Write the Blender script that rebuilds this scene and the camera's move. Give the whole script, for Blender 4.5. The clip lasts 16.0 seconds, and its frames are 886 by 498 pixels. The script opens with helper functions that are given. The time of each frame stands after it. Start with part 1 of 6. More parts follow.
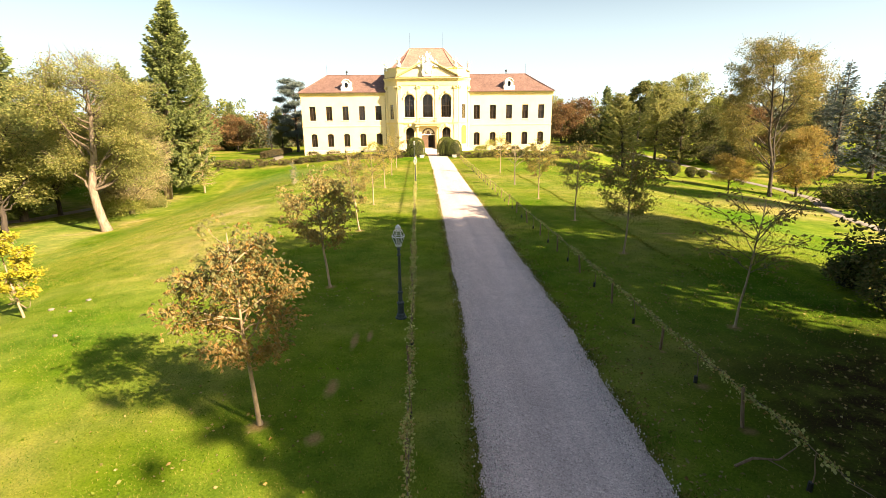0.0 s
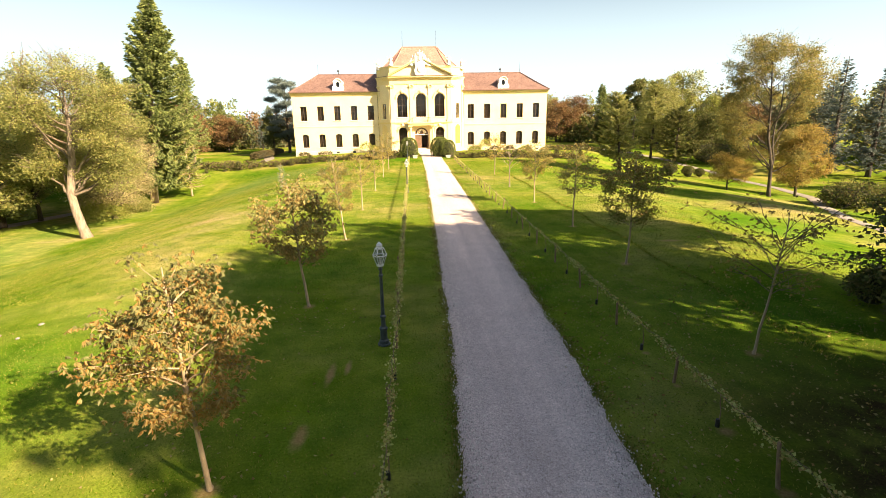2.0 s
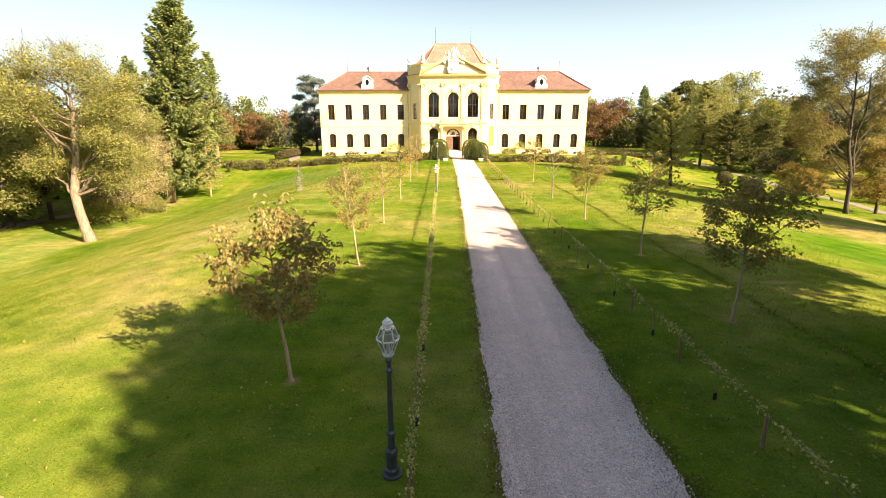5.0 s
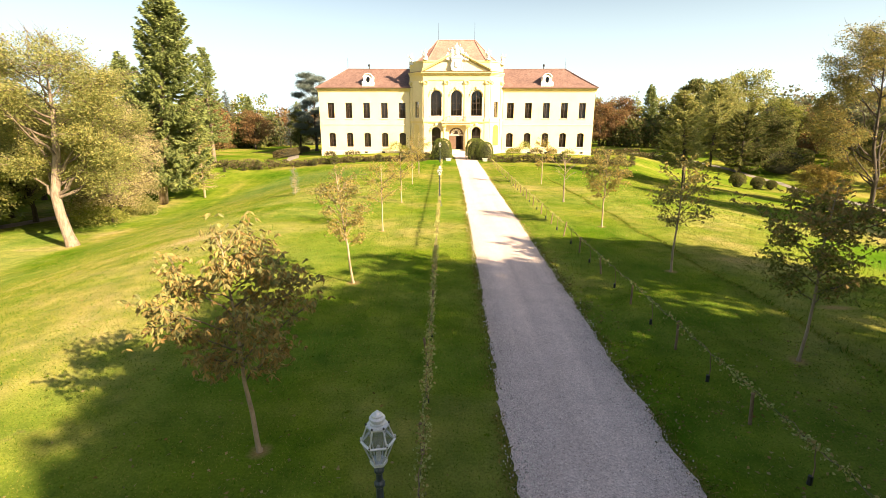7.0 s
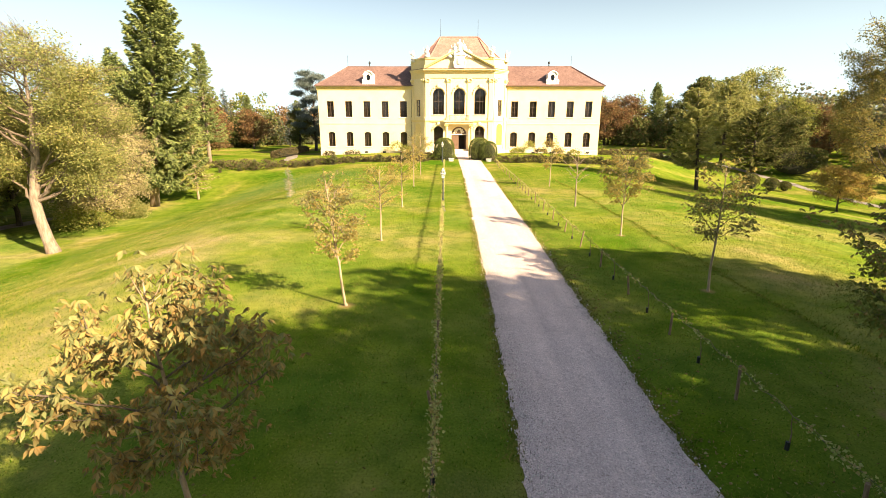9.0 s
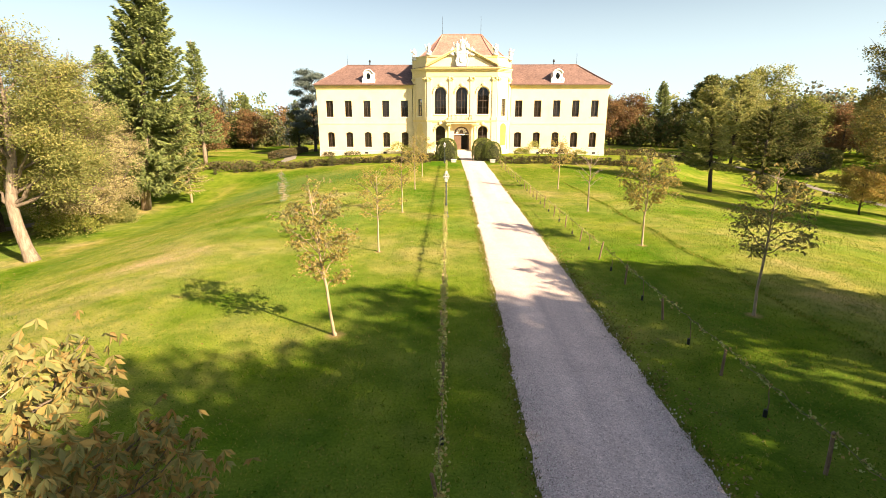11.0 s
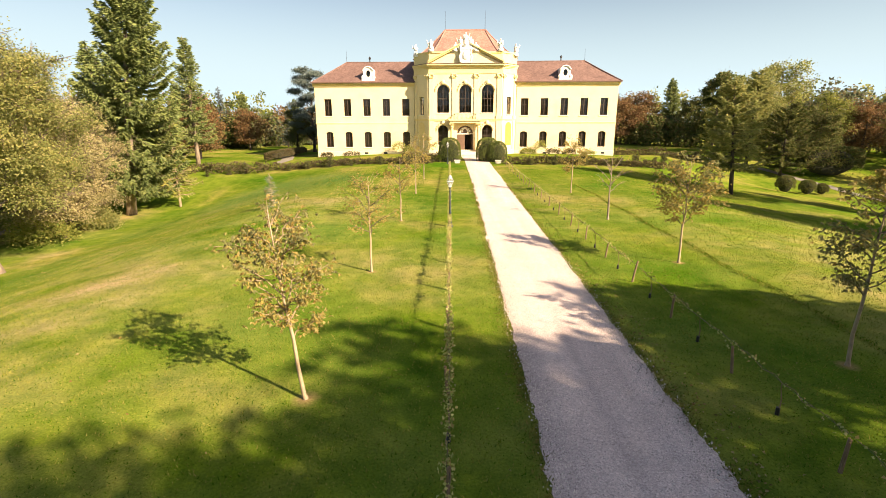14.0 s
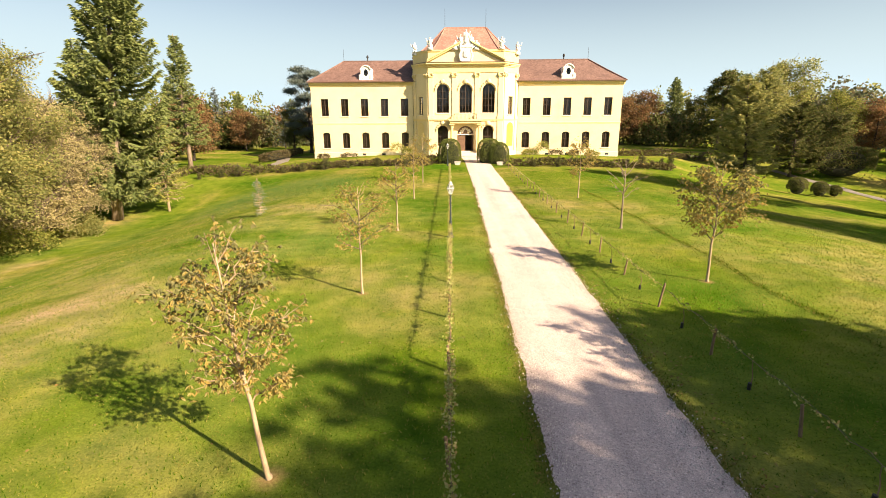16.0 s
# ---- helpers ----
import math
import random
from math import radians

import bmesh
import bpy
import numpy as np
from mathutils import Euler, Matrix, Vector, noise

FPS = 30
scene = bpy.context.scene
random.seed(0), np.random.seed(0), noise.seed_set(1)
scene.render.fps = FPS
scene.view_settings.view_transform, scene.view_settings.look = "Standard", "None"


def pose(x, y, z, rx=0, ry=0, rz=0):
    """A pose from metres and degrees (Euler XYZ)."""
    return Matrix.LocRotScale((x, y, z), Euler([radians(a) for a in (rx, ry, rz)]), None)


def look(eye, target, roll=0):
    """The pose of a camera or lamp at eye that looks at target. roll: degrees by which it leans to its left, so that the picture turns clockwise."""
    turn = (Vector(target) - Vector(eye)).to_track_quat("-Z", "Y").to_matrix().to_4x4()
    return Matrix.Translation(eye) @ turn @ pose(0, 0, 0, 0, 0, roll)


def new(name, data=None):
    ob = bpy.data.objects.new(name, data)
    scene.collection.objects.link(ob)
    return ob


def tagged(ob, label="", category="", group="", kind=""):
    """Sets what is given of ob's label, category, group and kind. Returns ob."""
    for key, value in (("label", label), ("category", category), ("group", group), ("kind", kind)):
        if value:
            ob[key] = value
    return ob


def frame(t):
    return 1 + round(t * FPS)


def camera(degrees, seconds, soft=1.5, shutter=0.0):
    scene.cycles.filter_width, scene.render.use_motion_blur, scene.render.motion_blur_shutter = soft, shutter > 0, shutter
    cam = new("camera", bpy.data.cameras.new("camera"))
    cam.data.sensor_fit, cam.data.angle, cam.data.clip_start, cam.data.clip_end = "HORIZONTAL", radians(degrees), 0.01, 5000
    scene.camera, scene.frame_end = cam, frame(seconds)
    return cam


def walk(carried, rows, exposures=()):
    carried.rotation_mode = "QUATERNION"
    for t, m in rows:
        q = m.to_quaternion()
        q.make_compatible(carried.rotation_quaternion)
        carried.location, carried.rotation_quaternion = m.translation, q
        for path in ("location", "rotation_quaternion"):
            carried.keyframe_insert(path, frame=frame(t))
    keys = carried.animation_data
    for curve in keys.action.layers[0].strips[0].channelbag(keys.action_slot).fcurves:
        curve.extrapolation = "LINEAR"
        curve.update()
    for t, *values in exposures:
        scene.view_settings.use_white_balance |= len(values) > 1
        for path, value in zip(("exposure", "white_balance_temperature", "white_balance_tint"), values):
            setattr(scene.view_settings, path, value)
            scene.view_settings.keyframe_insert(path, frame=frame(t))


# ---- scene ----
cam = camera(85.5, 16.0, soft=0.65)
PATH = [
    (0, (-0.418, 0.556, 6.582), (-0.349, 2.49, 6.079), -0.7),
    (0.5, (-0.297, 0.969, 6.597), (-0.211, 2.902, 6.092), -1.0),
    (1, (-0.213, 1.441, 6.631), (-0.121, 3.375, 6.127), -0.9),
    (1.5, (-0.143, 1.835, 6.712), (-0.054, 3.768, 6.208), -1.0),
    (2, (-0.075, 2.306, 6.772), (0.012, 4.238, 6.264), -1.0),
    (2.5, (-0.022, 2.961, 6.753), (0.065, 4.895, 6.249), -0.9),
    (3, (-0.059, 4.196, 6.678), (-0.039, 6.132, 6.178), -0.3),
    (3.5, (-0.079, 5.317, 6.664), (-0.079, 7.253, 6.162), -0.2),
    (4, (-0.133, 6.477, 6.716), (-0.146, 8.413, 6.215), -0.1),
    (6.5, (-0.405, 10.361, 6.764), (-0.435, 12.295, 6.256), 0.0),
    (7, (-0.473, 11.202, 6.755), (-0.504, 13.136, 6.247), 0.1),
    (7.5, (-0.525, 11.926, 6.795), (-0.559, 13.859, 6.281), -0.0),
    (8, (-0.601, 12.557, 6.774), (-0.635, 14.49, 6.259), 0.1),
    (8.5, (-0.653, 13.259, 6.756), (-0.688, 15.192, 6.24), 0.1),
    (9, (-0.687, 14.003, 6.759), (-0.724, 15.936, 6.247), 0.1),
    (11.5, (-0.885, 17.371, 6.707), (-0.932, 19.304, 6.195), -0.1),
    (12, (-0.913, 18.034, 6.712), (-0.963, 19.966, 6.197), -0.2),
    (12.5, (-0.935, 18.627, 6.661), (-0.987, 20.56, 6.148), -0.2),
    (13, (-0.947, 19.251, 6.632), (-0.999, 21.184, 6.119), -0.2),
    (13.5, (-0.956, 19.881, 6.617), (-1.009, 21.813, 6.103), -0.1),
    (14, (-0.981, 20.581, 6.626), (-1.037, 22.513, 6.112), -0.2),
    (14.5, (-0.995, 21.223, 6.642), (-1.05, 23.155, 6.126), -0.2),
    (15, (-1.02, 21.913, 6.674), (-1.075, 23.845, 6.161), -0.2),
    (15.5, (-1.039, 22.542, 6.701), (-1.094, 24.474, 6.187), -0.2),
    (16, (-1.047, 23.195, 6.727), (-1.103, 25.127, 6.212), -0.3),
]
EXPOSURES = [(0.0, 2.0, 7450, 12), (4.0, 2.0, 7450, 12), (9.0, 1.94, 7350, 12), (12.0, 1.76, 7150, 13), (16.0, 1.51, 7100, 14)]
walk(cam, [(t, look(eye, target, roll)) for t, eye, target, roll in PATH], EXPOSURES)

# ---- world and sun ----
SUN_ELEVATION = 29.0
SUN_WAY = Vector((0.82, -0.57, 0)).normalized()          # from the ground towards the sun
world = bpy.data.worlds.new("world")
scene.world = world
world.use_nodes = True
wn, wl = world.node_tree.nodes, world.node_tree.links
sky = wn.new("ShaderNodeTexSky")
sky.sky_type = "NISHITA"
sky.sun_disc = False
sky.sun_elevation = radians(SUN_ELEVATION)
sky.sun_rotation = math.atan2(SUN_WAY.x, SUN_WAY.y)
sky.air_density, sky.dust_density, sky.ozone_density = 1.0, 2.0, 0.8
wn["Background"].inputs[1].default_value = 0.0495
# autumn haze all round the horizon
geo = wn.new("ShaderNodeTexCoord")
split = wn.new("ShaderNodeSeparateXYZ")
wl.new(geo.outputs["Generated"], split.inputs[0])
fade = wn.new("ShaderNodeValToRGB")
fade.color_ramp.elements[0].position, fade.color_ramp.elements[0].color = 0.05, (1, 1, 1, 1)
fade.color_ramp.elements[1].position, fade.color_ramp.elements[1].color = 0.27, (0, 0, 0, 1)
wl.new(split.outputs["Z"], fade.inputs[0])
haze = wn.new("ShaderNodeMix")
haze.data_type = "RGBA"
wl.new(fade.outputs[0], haze.inputs[0])
wl.new(sky.outputs[0], haze.inputs[6])
haze.inputs[7].default_value = (5.05, 6.75, 7.7, 1)
wl.new(haze.outputs[2], wn["Background"].inputs[0])
sun = new("sun", bpy.data.lights.new("sun", "SUN"))
sun.data.energy = 5.0
sun.data.angle = radians(0.6)
sun.data.color = (1.0, 0.82, 0.61)
sun.matrix_world = look((0, 0, 60), Vector((0, 0, 60)) - SUN_WAY * math.cos(radians(SUN_ELEVATION)) - Vector((0, 0, math.sin(radians(SUN_ELEVATION)))))


# ---- materials ----
def node(nt, kind, **values):
    n = nt.nodes.new(kind)
    for key, value in values.items():
        if key in n.inputs:
            n.inputs[key].default_value = value
    return n


def ramp(nt, source, stops, mode="LINEAR"):
    r = nt.nodes.new("ShaderNodeValToRGB")
    r.color_ramp.interpolation = mode
    while len(r.color_ramp.elements) < len(stops):
        r.color_ramp.elements.new(0.5)
    for e, (p, c) in zip(r.color_ramp.elements, stops):
        e.position, e.color = p, (*c, 1)
    nt.links.new(source, r.inputs[0])
    return r.outputs[0]


def noise_at(nt, scale, detail=4.0, rough=0.6, space="Object", stretch=None):
    if space == "World":
        co = nt.nodes.new("ShaderNodeNewGeometry").outputs["Position"]
    else:
        co = nt.nodes.new("ShaderNodeTexCoord").outputs[space]
    if stretch:
        m = nt.nodes.new("ShaderNodeMapping")
        m.inputs["Scale"].default_value = stretch
        nt.links.new(co, m.inputs[0])
        co = m.outputs[0]
    n = node(nt, "ShaderNodeTexNoise", Scale=scale, Detail=detail, Roughness=rough)
    nt.links.new(co, n.inputs["Vector"])
    return n.outputs[0]


def mixed(nt, fac, a, b, blend="MIX"):
    m = nt.nodes.new("ShaderNodeMix")
    m.data_type, m.blend_type = "RGBA", blend
    for source, slot in ((fac, m.inputs[0]), (a, m.inputs[6]), (b, m.inputs[7])):
        if isinstance(source, bpy.types.NodeSocket):
            nt.links.new(source, slot)
        elif isinstance(source, tuple):
            slot.default_value = (*source, 1)
        else:
            slot.default_value = source
    return m.outputs[2]


def bump(nt, height, strength, distance, bsdf):
    b = node(nt, "ShaderNodeBump", Strength=strength, Distance=distance)
    nt.links.new(height, b.inputs["Height"])
    nt.links.new(b.outputs[0], bsdf.inputs["Normal"])


def blank(name, rough=0.7, metal=0.0):
    m = bpy.data.materials.new(name)
    m.use_nodes = True
    nt = m.node_tree
    bsdf = nt.nodes["Principled BSDF"]
    bsdf.inputs["Roughness"].default_value = rough
    bsdf.inputs["Metallic"].default_value = metal
    return m, nt, bsdf


def surface(name, a, b, scale=3.0, rough=0.7, grain=40.0, strength=0.3, distance=0.01, metal=0.0, stretch=None, c=None):
    """A surface of two or three colours in patches, with fine grain and relief."""
    m, nt, bsdf = blank(name, rough, metal)
    big = ramp(nt, noise_at(nt, scale, stretch=stretch), [(0.32, a), (0.68, b)])
    fine = noise_at(nt, grain, 3.0, stretch=stretch)
    col = mixed(nt, 0.35, big, ramp(nt, fine, [(0.3, (0.55, 0.55, 0.55)), (0.7, (1.25, 1.25, 1.25))]), "MULTIPLY")
    if c:
        col = mixed(nt, ramp(nt, noise_at(nt, scale * 0.37, 6.0, 0.7), [(0.52, (0, 0, 0)), (0.66, (1, 1, 1))]), col, c)
    nt.links.new(col, bsdf.inputs["Base Color"])
    bump(nt, fine, strength, distance, bsdf)
    return m


def leafy(name, colours, translucent=0.3, rough=0.55, sheen=0.12):
    """Leaves: a colour for each leaf out of the given ones, some light let through."""
    m, nt, bsdf = blank(name, rough)
    geo = nt.nodes.new("ShaderNodeNewGeometry")
    n = len(colours)
    col = ramp(nt, geo.outputs["Random Per Island"], [(i / n, c) for i, c in enumerate(colours)], "LINEAR")
    col = mixed(nt, 0.6, col, ramp(nt, noise_at(nt, 0.45, 3.0, space="World"), [(0.3, (0.6, 0.66, 0.6)), (0.7, (1.3, 1.22, 1.1))]), "MULTIPLY")
    nt.links.new(col, bsdf.inputs["Base Color"])
    bsdf.inputs["Specular IOR Level"].default_value = sheen
    tr = nt.nodes.new("ShaderNodeBsdfTranslucent")
    nt.links.new(col, tr.inputs[0])
    mix = nt.nodes.new("ShaderNodeMixShader")
    mix.inputs[0].default_value = translucent
    nt.links.new(bsdf.outputs[0], mix.inputs[1])
    nt.links.new(tr.outputs[0], mix.inputs[2])
    nt.links.new(mix.outputs[0], nt.nodes["Material Output"].inputs[0])
    return m


WORN = [(6.6, 11.3, 0.26, 0.22), (6.55, 9.45, 0.24, 0.2), (6.5, 13.25, 0.14, 0.14), (6.55, 15.1, 0.16, 0.14), (-4.35, 10.24, 0.3, 0.3), (-4.5, 19.9, 0.3, 0.3), (-4.7, 31.0, 0.4, 0.4), (-4.85, 41.4, 0.3, 0.3), (9.66, 14.8, 0.3, 0.3), (9.8, 24.2, 0.35, 0.35), (9.95, 33.0, 0.35, 0.35),
        (-2.75, 14.6, 0.17, 0.75), (-2.3, 14.9, 0.12, 0.5), (-2.95, 9.7, 0.25, 0.3), (-2.95, 11.8, 0.22, 0.6), (14.2, 28.5, 0.9, 0.3), (-4.8, 53.0, 0.3, 0.3), (9.75, 43.1, 0.35, 0.35)]


def lawn_material():
    m, nt, bsdf = blank("lawn", 0.8)
    bsdf.inputs["Specular IOR Level"].default_value = 0.0
    big = ramp(nt, noise_at(nt, 0.09, 5.0, 0.6, "World"), [(0.3, (0.040, 0.126, 0.005)), (0.5, (0.110, 0.182, 0.013)), (0.72, (0.245, 0.248, 0.048))])
    mid = ramp(nt, noise_at(nt, 0.9, 6.0, 0.65, "World"), [(0.3, (0.55, 0.68, 0.55)), (0.7, (1.36, 1.24, 1.15))])
    fine = noise_at(nt, 16.0, 5.0, 0.75, "World")
    mid_noise = noise_at(nt, 5.0, 4.0, 0.7, "World")
    col = mixed(nt, 0.85, big, mid, "MULTIPLY")
    col = mixed(nt, 0.9, col, ramp(nt, fine, [(0.28, (0.55, 0.60, 0.52)), (0.72, (1.42, 1.36, 1.25))]), "MULTIPLY")
    # a drier, yellower stretch on the open side, sunlit brightness put into its colour
    pos = nt.nodes.new("ShaderNodeNewGeometry").outputs["Position"]
    sep = nt.nodes.new("ShaderNodeSeparateXYZ")
    nt.links.new(pos, sep.inputs[0])
    rng = node(nt, "ShaderNodeMapRange")
    rng.inputs[1].default_value, rng.inputs[2].default_value = -5.0, -14.0
    nt.links.new(sep.outputs["X"], rng.inputs[0])
    dry = mixed(nt, 0.5, ramp(nt, noise_at(nt, 0.16, 5.0, 0.6, "World"), [(0.35, (0.1, 0.1, 0.1)), (0.6, (1, 1, 1))]), rng.outputs[0], "MULTIPLY")
    dm = nt.nodes.new("ShaderNodeMath")
    dm.operation = "MULTIPLY"
    nt.links.new(dry, dm.inputs[0])
    nearer = node(nt, "ShaderNodeMapRange")
    nearer.inputs[1].default_value, nearer.inputs[2].default_value = 84.0, 48.0
    nt.links.new(sep.outputs["Y"], nearer.inputs[0])
    nt.links.new(nearer.outputs[0], dm.inputs[1])
    col = mixed(nt, dm.outputs[0], col, mixed(nt, 1.0, col, (2.1, 1.46, 5.2), "MULTIPLY"))
    # sunlit yellow tone put into the lawn colour, stronger towards the palace
    before = node(nt, "ShaderNodeMapRange")
    before.inputs[1].default_value, before.inputs[2].default_value = 26.0, 98.0
    before.inputs[4].default_value = 0.8
    nt.links.new(sep.outputs["Y"], before.inputs[0])
    col = mixed(nt, before.outputs[0], col, mixed(nt, 1.0, col, (1.42, 1.06, 2.4), "MULTIPLY"))
    stripes = noise_at(nt, 0.35, 2.0, 0.5, "World", (2.2, 0.05, 1))
    col = mixed(nt, 0.5, col, ramp(nt, stripes, [(0.35, (0.8, 0.85, 0.8)), (0.65, (1.15, 1.12, 1.1))]), "MULTIPLY")
    bare = ramp(nt, noise_at(nt, 0.42, 6.0, 0.72, "World"), [(0.665, (0, 0, 0)), (0.76, (0.75, 0.75, 0.75))])
    col = mixed(nt, bare, col, (0.16, 0.125, 0.07))
    # thin brownish turf along the drive's edges and under the vine rows
    bend_x = node(nt, "ShaderNodeMapRange")
    bend_x.inputs[1].default_value, bend_x.inputs[2].default_value = 7.0, 16.0
    bend_x.inputs[3].default_value, bend_x.inputs[4].default_value = 2.25, 2.56
    nt.links.new(sep.outputs["Y"], bend_x.inputs[0])

    def arith(op, a, b):
        n = nt.nodes.new("ShaderNodeMath")
        n.operation = op
        for k, v in enumerate((a, b)):
            if isinstance(v, float):
                n.inputs[k].default_value = v
            elif v is not None:
                nt.links.new(v, n.inputs[k])
        return n.outputs[0]

    edge = arith("SUBTRACT", arith("ABSOLUTE", arith("SUBTRACT", sep.outputs["X"], bend_x.outputs[0]), None), 1.75)
    vine_left = arith("SUBTRACT", arith("ABSOLUTE", arith("ADD", sep.outputs["X"], arith("ADD", arith("MULTIPLY", sep.outputs["Y"], 0.014), 0.75)), None), 0.0)
    for gap, width, strength in ((edge, 0.34, 0.5), (vine_left, 0.24, 0.22)):
        band = node(nt, "ShaderNodeMapRange")
        band.inputs[1].default_value, band.inputs[2].default_value = width, 0.0
        band.inputs[4].default_value = strength
        nt.links.new(arith("ADD", arith("ABSOLUTE", gap, None), arith("MULTIPLY", mid_noise, 0.16)), band.inputs[0])
        col = mixed(nt, band.outputs[0], col, ramp(nt, fine, [(0.3, (0.10, 0.075, 0.025)), (0.7, (0.26, 0.19, 0.075))]))
    # a patch of coarser blue green meadow grass before the left wing
    mp = nt.nodes.new("ShaderNodeMapping")
    mp.inputs["Location"].default_value = (22.0 / 8.5, -79.0 / 9.0, 0)
    mp.inputs["Scale"].default_value = (1 / 8.5, 1 / 9.0, 0)
    nt.links.new(pos, mp.inputs[0])
    far = nt.nodes.new("ShaderNodeVectorMath")
    far.operation = "LENGTH"
    nt.links.new(mp.outputs[0], far.inputs[0])
    meadow = node(nt, "ShaderNodeMapRange")
    meadow.inputs[1].default_value, meadow.inputs[2].default_value = 1.75, 1.25
    meadow.inputs[4].default_value = 0.6
    nt.links.new(arith("ADD", far.outputs["Value"], arith("MULTIPLY", noise_at(nt, 0.5, 5.0, 0.7, "World"), 0.8)), meadow.inputs[0])
    col = mixed(nt, meadow.outputs[0], col, ramp(nt, fine, [(0.3, (0.045, 0.11, 0.03)), (0.7, (0.12, 0.21, 0.07))]))
    # worn earth in small spots
    for cx, cy, rx, ry in WORN:
        off = nt.nodes.new("ShaderNodeVectorMath")
        off.operation = "SUBTRACT"
        off.inputs[1].default_value = (cx, cy, 0)
        nt.links.new(pos, off.inputs[0])
        sc = nt.nodes.new("ShaderNodeVectorMath")
        sc.operation = "MULTIPLY"
        sc.inputs[1].default_value = (1 / rx, 1 / ry, 0)
        nt.links.new(off.outputs[0], sc.inputs[0])
        ln = nt.nodes.new("ShaderNodeVectorMath")
        ln.operation = "LENGTH"
        nt.links.new(sc.outputs[0], ln.inputs[0])
        wob = node(nt, "ShaderNodeMath")
        wob.operation = "ADD"
        nt.links.new(ln.outputs["Value"], wob.inputs[0])
        nt.links.new(mid_noise, wob.inputs[1])
        spot = node(nt, "ShaderNodeMapRange")
        spot.inputs[1].default_value, spot.inputs[2].default_value = 1.5, 0.8
        spot.inputs[4].default_value = 0.85
        nt.links.new(wob.outputs[0], spot.inputs[0])
        col = mixed(nt, spot.outputs[0], col, ramp(nt, fine, [(0.3, (0.22, 0.145, 0.06)), (0.7, (0.38, 0.27, 0.125))]))
    # leaf litter under the tall trees, with their deep shade painted into its dark colour
    litter_shade = nt.nodes.new("ShaderNodeVectorMath")
    litter_shade.operation = "DOT_PRODUCT"
    litter_shade.inputs[1].default_value = (1.0, -0.85, 0)
    nt.links.new(pos, litter_shade.inputs[0])
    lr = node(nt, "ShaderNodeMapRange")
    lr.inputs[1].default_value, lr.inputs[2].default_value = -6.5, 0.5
    nt.links.new(litter_shade.outputs["Value"], lr.inputs[0])
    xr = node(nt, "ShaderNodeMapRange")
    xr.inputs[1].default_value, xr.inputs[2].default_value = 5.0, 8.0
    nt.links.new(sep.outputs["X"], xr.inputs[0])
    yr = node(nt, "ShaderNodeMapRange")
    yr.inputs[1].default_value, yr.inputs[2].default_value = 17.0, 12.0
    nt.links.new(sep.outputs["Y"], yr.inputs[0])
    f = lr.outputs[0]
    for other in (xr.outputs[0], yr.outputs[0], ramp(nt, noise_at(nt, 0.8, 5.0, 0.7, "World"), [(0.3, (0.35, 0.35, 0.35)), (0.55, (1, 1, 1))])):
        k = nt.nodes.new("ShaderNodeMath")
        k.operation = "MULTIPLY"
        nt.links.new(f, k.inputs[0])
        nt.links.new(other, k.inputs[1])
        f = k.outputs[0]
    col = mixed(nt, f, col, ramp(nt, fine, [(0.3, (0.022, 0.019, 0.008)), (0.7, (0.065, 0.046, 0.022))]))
    nt.links.new(col, bsdf.inputs["Base Color"])
    bump(nt, fine, 0.9, 0.05, bsdf)
    return m


def gravel_material():
    """Fine rolled gravel: small stones, soft wheel tracks, coarser and dirtier to the edges."""
    m, nt, bsdf = blank("gravel", 0.9)
    co = nt.nodes.new("ShaderNodeNewGeometry").outputs["Position"]
    v = node(nt, "ShaderNodeTexVoronoi", Scale=34.0)
    nt.links.new(co, v.inputs["Vector"])
    stone = ramp(nt, v.outputs["Color"], [(0.0, (0.35, 0.272, 0.245)), (0.25, (0.58, 0.47, 0.43)), (0.7, (0.715, 0.588, 0.545)), (1.0, (0.88, 0.765, 0.715))])
    clods = node(nt, "ShaderNodeTexVoronoi", Scale=12.0)
    nt.links.new(co, clods.inputs["Vector"])
    stone = mixed(nt, 0.3, stone, ramp(nt, clods.outputs["Color"], [(0.0, (0.68, 0.66, 0.65)), (0.5, (1.0, 1.0, 1.0)), (1.0, (1.2, 1.18, 1.16))]), "MULTIPLY")
    tracks = ramp(nt, noise_at(nt, 1.1, 3.0, 0.55, "World", (1.0, 0.045, 1)), [(0.3, (0.80, 0.79, 0.79)), (0.7, (1.12, 1.11, 1.09))])
    col = mixed(nt, 0.9, stone, tracks, "MULTIPLY")
    col = mixed(nt, 0.55, col, ramp(nt, noise_at(nt, 0.7, 6.0, 0.65, "World"), [(0.3, (0.80, 0.78, 0.76)), (0.7, (1.15, 1.14, 1.12))]), "MULTIPLY")
    col = mixed(nt, ramp(nt, noise_at(nt, 2.6, 7.0, 0.75, "World"), [(0.60, (0, 0, 0)), (0.72, (0.5, 0.5, 0.5))]), col, (0.33, 0.275, 0.225))
    nt.links.new(col, bsdf.inputs["Base Color"])
    bump(nt, v.outputs["Distance"], 0.8, 0.015, bsdf)
    return m


